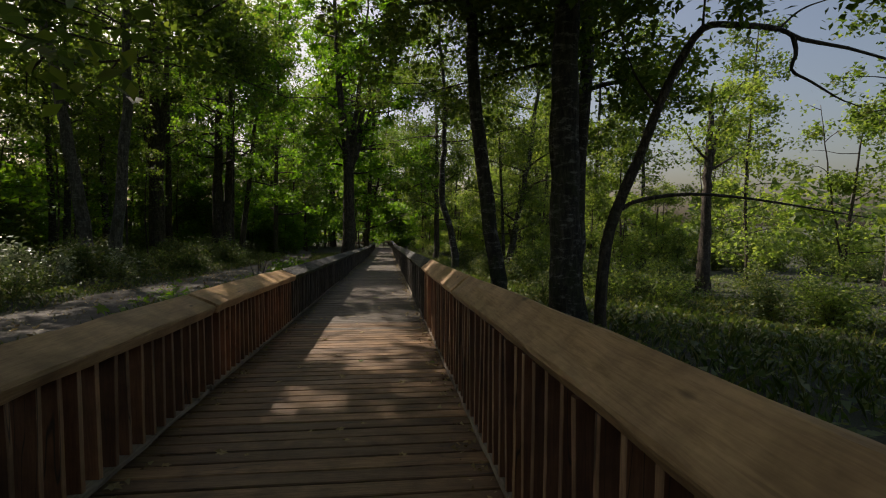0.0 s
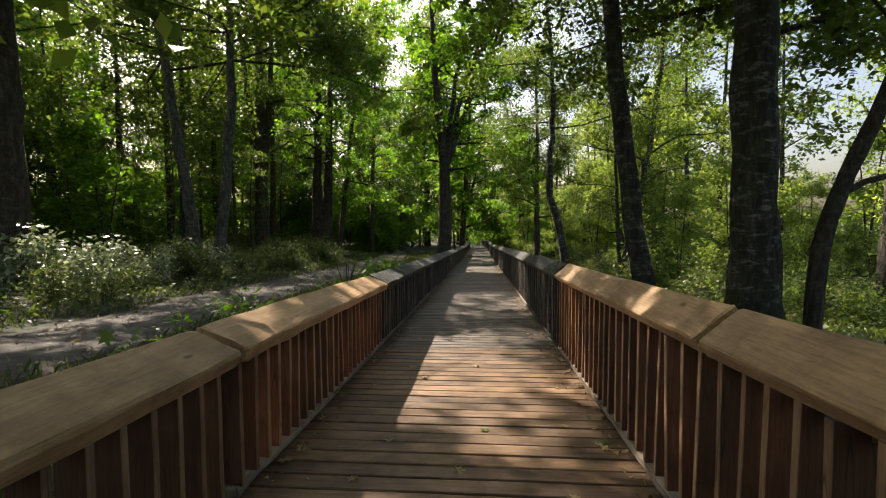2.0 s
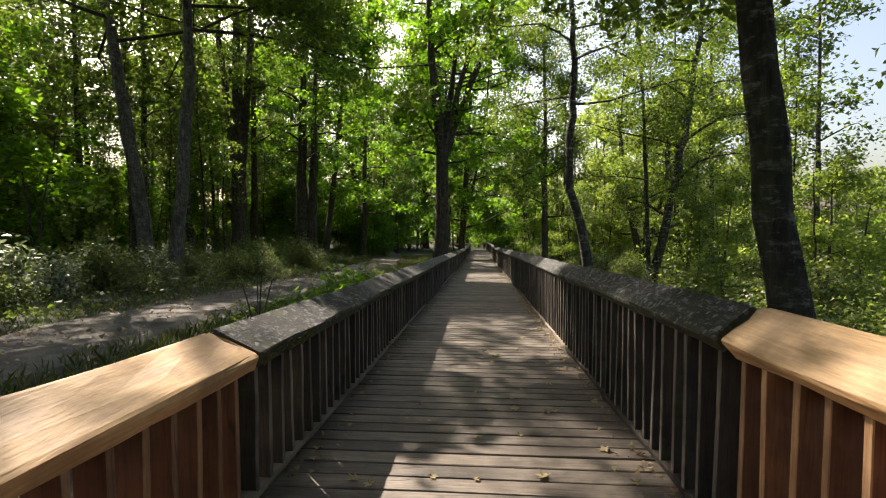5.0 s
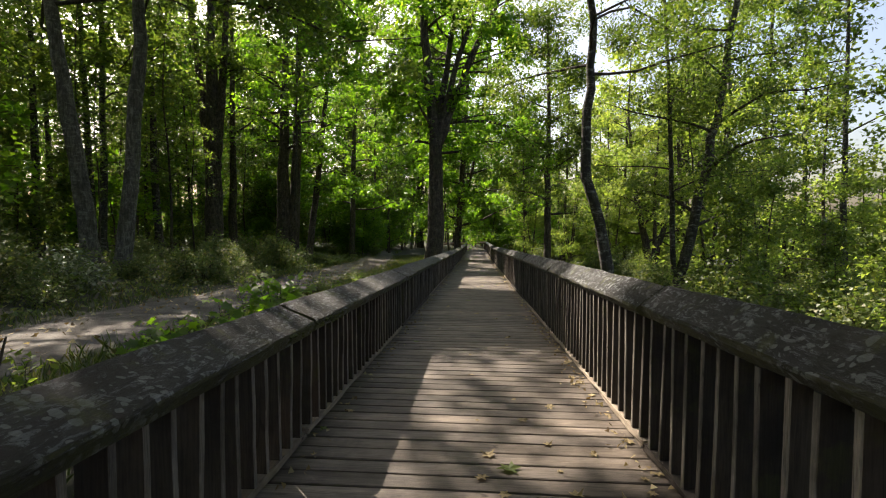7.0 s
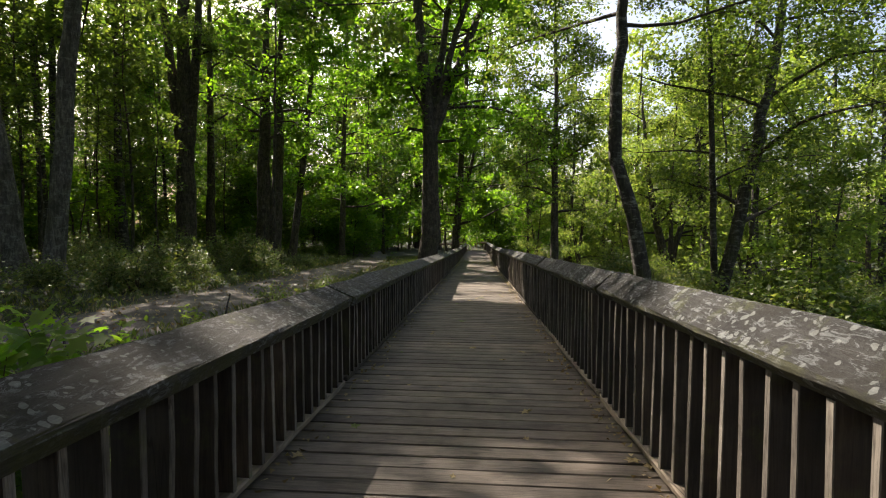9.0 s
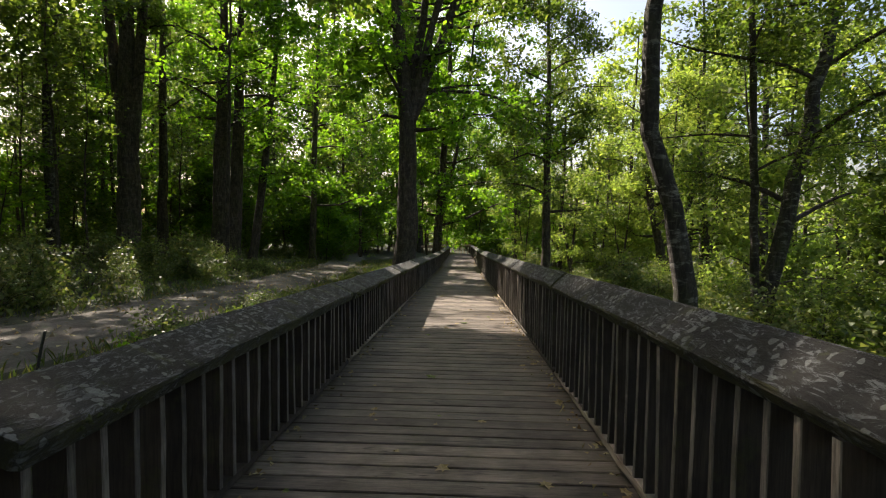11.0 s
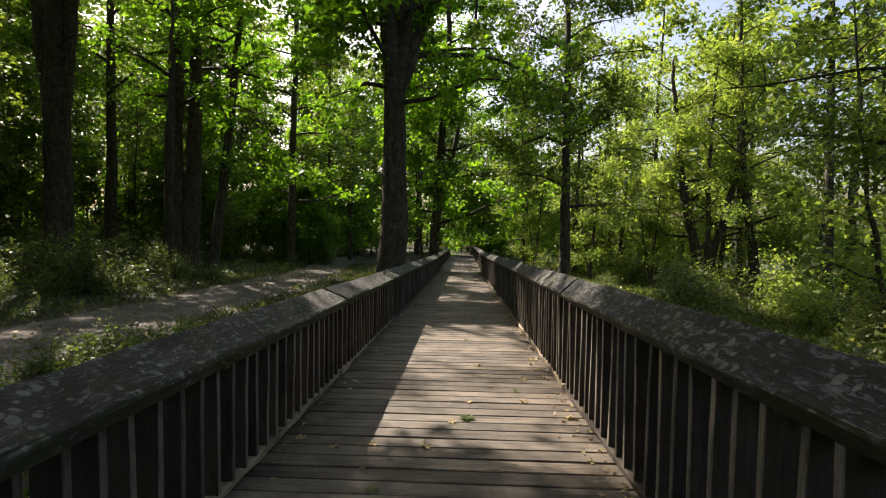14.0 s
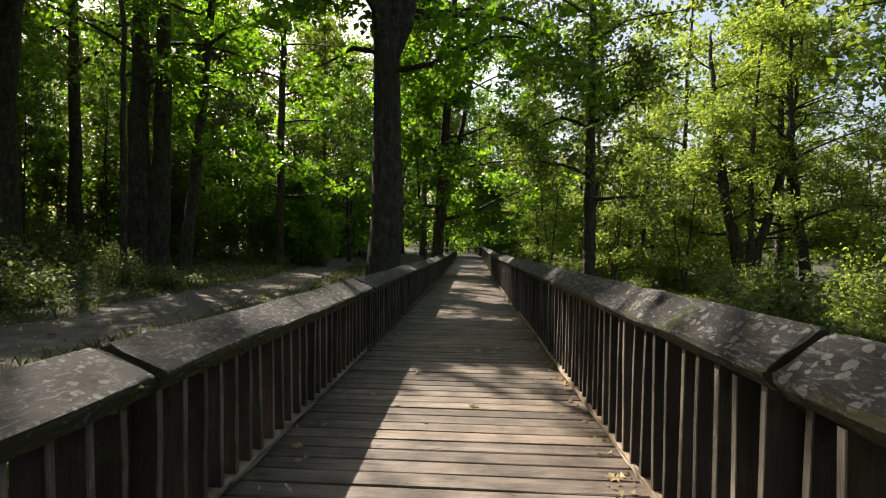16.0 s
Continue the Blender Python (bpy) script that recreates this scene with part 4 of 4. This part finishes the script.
leaf_meshes = []
for k in range(4):
    q = np.random.default_rng(k)
    rim = [(x * 0.14 * q.uniform(0.85, 1.15), y * 0.14, 0.004 + abs(q.normal(0, 0.012))) for x, y in LOBES]
    leaf_meshes.append(raw_mesh("fallen_leaf", rim + [(0, 0, 0.003)], [(i, (i + 1) % 12, 12) for i in range(12)], M_DRY if k else M_SHRUB))
for k in range(250):
    y = r.uniform(1.5, 38)
    x = r.choice([r.uniform(DECK_L + 0.15, DECK_R - 0.15), DECK_R - 0.12 - abs(r.normal(0, 0.12)), DECK_L + 0.15 + abs(r.normal(0, 0.15))], p=[0.5, 0.3, 0.2])
    s = r.uniform(0.3, 0.95)
    ob = tagged(new("fallen_leaf", leaf_meshes[int(r.integers(0, 4)) if r.uniform() < 0.3 else int(r.integers(1, 4))]), "curled dry leaf lying on the deck", "leaf", "fallen leaves on the deck")
    ob.matrix_basis = pose(x, y, deck_z(y) + 0.006, -2.2, r.normal(0, 6), r.uniform(0, 360)) @ Matrix.Diagonal((s, s, s, 1))

def litter(n, place, size, mat, label):
    pts = np.array([place() for _ in range(n)])
    return tagged(new("leaf_litter", quads_mesh("leaf_litter", leaf_tris(pts, size, 0.0, 0.8), mat, 3)), label, "litter", kind="stuff")


def by_edge():
    y = r.uniform(0, 60)
    x = DECK_R - 0.14 - abs(r.normal(0, 0.1)) if r.uniform() < 0.65 else DECK_L + 0.14 + abs(r.normal(0, 0.1))
    return (x, y, deck_z(y) + 0.012)


def on_path():
    y = r.uniform(2, 60)
    x = path_x(y) + r.uniform(-2.3, 2.3)
    return (x, y, ground_z(x, y) + 0.06)


litter(1900, by_edge, 0.045, M_DRY, "small dry leaves gathered along the deck's edges")
litter(2600, on_path, 0.09, M_DRY, "scattered dry leaves on the gravel path")

# ---- small things on the verge ----
bench = tagged(new("bench"), "low dark bench with a pale worn top beside the path", "bench")
bench.matrix_basis = pose(-14.45, 70.4, ground_z(-14.45, 70.4), 0, 0, 12)
child("seat", raw_mesh("seat", *[[(x, y, z + 0.36) for z in (0, 0.06) for x, y in ((-0.5, -0.2), (0.5, -0.2), (0.52, 0.0), (0.5, 0.2), (-0.5, 0.2), (-0.52, 0.0))], [tuple(range(6, 12)), tuple(reversed(range(6)))] + [(i, (i + 1) % 6, (i + 1) % 6 + 6, i + 6) for i in range(6)]], M_RAIL_EDGE), bench, "pale worn seat board")
for x in (-0.36, 0.36):
    child("leg", raw_mesh("leg", *post_like(0.06, 0.16, 0.42, 0.01, 0.002, 3), M_DARK), bench, "dark leg block", at=pose(x, 0, -0.06))


def stake(x, y, h, lean_x, lean_y, label):
    v, f = tube(bend([(0, 0, -0.2), (lean_x * 0.5, lean_y * 0.5, h * 0.5), (lean_x, lean_y, h)], 7), np.linspace(0.022, 0.014, 7), 6, 0.1, 3)
    ob = tagged(new("stake", raw_mesh("stake", v, f, M_DARK)), label, "stake")
    ob.matrix_basis = pose(x, y, ground_z(x, y))


stake(-5.4, 23.4, 0.62, 0.16, 0.0, "dark thin leaning stake in the verge")


def sprig(x, y, h, seed, leafy_tip, label):
    """A thin upright weed with side shoots and small leaves."""
    q = np.random.default_rng(seed)
    thing = tagged(new("weed"), label, "weed", "weeds along the railing")
    thing.matrix_basis = pose(x, y, ground_z(x, y) - 0.03, 0, 0, q.uniform(0, 360))
    main = bend([(0, 0, 0), (0.03, 0.02, h * 0.5), (q.normal(0, 0.1), q.normal(0, 0.1), h)], 9)
    parts, tips = [tube(main, np.linspace(0.008, 0.003, 9), 4)], []
    for i in range(2, 9):
        for _ in range(2):
            e = main[i] + np.array((q.normal(0, 0.2), q.normal(0, 0.2), q.uniform(0.05, 0.2))) * h * 0.6
            parts.append(tube([main[i], (main[i] + e) / 2 + (0, 0, 0.02), e], [0.004, 0.003, 0.002], 3))
            tips += [e, (main[i] + e) / 2]
    tagged(child("stem", raw_mesh("stem", *merge(parts), M_TWIG), thing), kind="stuff")
    child("foliage", quads_mesh("foliage", leaf_quads(crown_points(tips, leafy_tip, 0.06, 1.0), 0.075, 0.2, 0.5), M_WILLOW if seed % 2 else M_MAPLE), thing)


for k in range(46):
    y = r.uniform(6, 46)
    sprig(r.uniform(-4.6, -2.5), y, r.uniform(0.45, 1.15) * (1.0 if y < 19 else 0.55), 300 + k, int(r.integers(3, 9)), "slender green weed with small leaves beside the railing")



def seedling(x, y, top, wide, seed, label):
    """A maple seedling: a few thin shoots with tiers of broad leaves, up to the height top."""
    q = np.random.default_rng(seed)
    g = ground_z(x, y)
    h = top - g
    thing = tagged(new("seedling"), label, "plant", "weeds along the railing")
    thing.matrix_basis = pose(x, y, g - 0.03)
    shoots, tips = [], []
    for _ in range(7):
        e = np.array((q.normal(0, wide), q.normal(0, wide), h * q.uniform(0.6, 1.0)))
        line = bend([(0, 0, 0), e * (0.4, 0.4, 0.6), e], 8)
        shoots.append(tube(line, np.linspace(0.009, 0.003, 8), 4))
        tips += list(line[3:])
    tagged(child("stem", raw_mesh("stem", *merge(shoots), M_TWIG), thing), kind="stuff")
    child("foliage", quads_mesh("foliage", lobed_leaves(crown_points(tips, 7, 0.09, 0.7), 0.13), M_MAPLE, 12), thing)


for k, (x, y, top, wide) in enumerate(((-3.0, 15.4, 0.36, 0.17), (-2.95, 16.5, 0.45, 0.2), (-3.3, 14.85, 0.3, 0.12), (-3.3, 8.6, 0.5, 0.16), (-3.1, 6.3, 0.55, 0.15), (-3.5, 17.6, 0.35, 0.2))):
    seedling(x, y, top, wide, 500 + k, "maple seedling with broad bright leaves beside the railing")

# bare stems outside the railing
g = ground_z(-3.3, 13.1)
stems = tagged(new("bare_stems"), "cluster of thin dark bare stems outside the railing", "plant")
stems.matrix_basis = pose(-3.3, 13.1, g - 0.05)
for k, (dx, dy, top) in enumerate(((-0.02, 0.05, 0.86), (0.06, 0.0, 0.7), (0.22, -0.05, 0.66), (-0.25, 0.1, 0.6), (0.12, 0.1, 0.55))):
    child("stem", raw_mesh("stem", *tube(bend([(dx * 0.1, dy * 0.1, 0), (dx * 0.35, dy * 0.4, (top - g) * 0.6), (dx, dy, top - g)], 9), np.linspace(0.016, 0.006, 9), 5, 0.12, k), M_BARK), stems)

for x, y, turn in ((-0.3, 13.95, 40), (-0.73, 23.65, 130), (-0.35, 27.75, 10)):
    ob = tagged(new("fallen_leaf", leaf_meshes[0]), "large fresh green maple leaf lying on the deck", "leaf", "fallen leaves on the deck")
    ob.matrix_basis = pose(x, y, deck_z(y) + 0.008, -2.2, 3, turn) @ Matrix.Diagonal((1.25, 1.25, 1.25, 1))

# ---- deck planks ----
deck = tagged(new("boardwalk_deck"), "boardwalk deck of worn brown cross planks", "boardwalk", kind="structure")
PLANK = 0.192


def plank_mesh(k, material):
    q = np.random.default_rng(100 + k)
    w = PLANK - 0.011 - q.uniform(0, 0.013)
    prof = [(0, -0.045), (0, -0.008), (0.006, -0.001), (w * 0.5, 0.001 - q.uniform(0, 0.003)), (w - 0.006, -0.001), (w, -0.008), (w, -0.045)]
    verts, faces = [], []
    xs = np.linspace(DECK_L + q.uniform(-0.02, 0.03), DECK_R + q.uniform(-0.03, 0.02), 6)
    for x in xs:
        j = q.normal(0, 0.0018)
        verts += [(x, py_ + j + q.normal(0, 0.0012), pz + q.normal(0, 0.0008)) for py_, pz in prof]
    n = len(prof)
    for i in range(len(xs) - 1):
        for a in range(n - 1):
            faces.append((i * n + a, i * n + a + 1, (i + 1) * n + a + 1, (i + 1) * n + a))
    return raw_mesh("plank", verts, [tuple(reversed(f)) for f in faces], material)


planks_new = [plank_mesh(k, M_DECK_NEW) for k in range(8)]
planks_old = [plank_mesh(k + 8, M_DECK_OLD) for k in range(8)]
rest_v, rest_f = [], []
for k in range(int((DECK_END + 9) / PLANK)):
    y = -9 + k * PLANK
    brown = y + r.normal(0, 0.8) < 9.8
    if -4 <= y < 53:
        child("plank", (planks_new if brown else planks_old)[int(r.integers(8))], deck, at=pose(0, y, deck_z(y) + r.normal(0, 0.0012), -2.23, r.normal(0, 0.06), r.normal(0, 0.05)))
    else:
        me = planks_old[int(r.integers(8))]
        o = len(rest_v)
        rest_v += [(v.co.x, v.co.y + y, v.co.z + deck_z(v.co.y + y)) for v in me.vertices]
        rest_f += [tuple(i + o for i in p.vertices) for p in me.polygons]
tagged(child("far_planks", raw_mesh("far_planks", rest_v, rest_f, M_DECK_OLD), deck), kind="stuff")
beam = raw_mesh("joist", *merge([([(x + a, yy, deck_z(yy) + b) for yy in np.linspace(-9, DECK_END, 40) for a, b in ((-0.05, -0.3), (0.05, -0.3), (0.05, -0.05), (-0.05, -0.05))], [(i * 4 + a, i * 4 + (a + 1) % 4, i * 4 + 4 + (a + 1) % 4, i * 4 + 4 + a) for i in range(39) for a in range(4)]) for x in (DECK_L + 0.1, -0.56, DECK_R - 0.1)]), M_BAL_OLD)
child("joists", beam, deck)
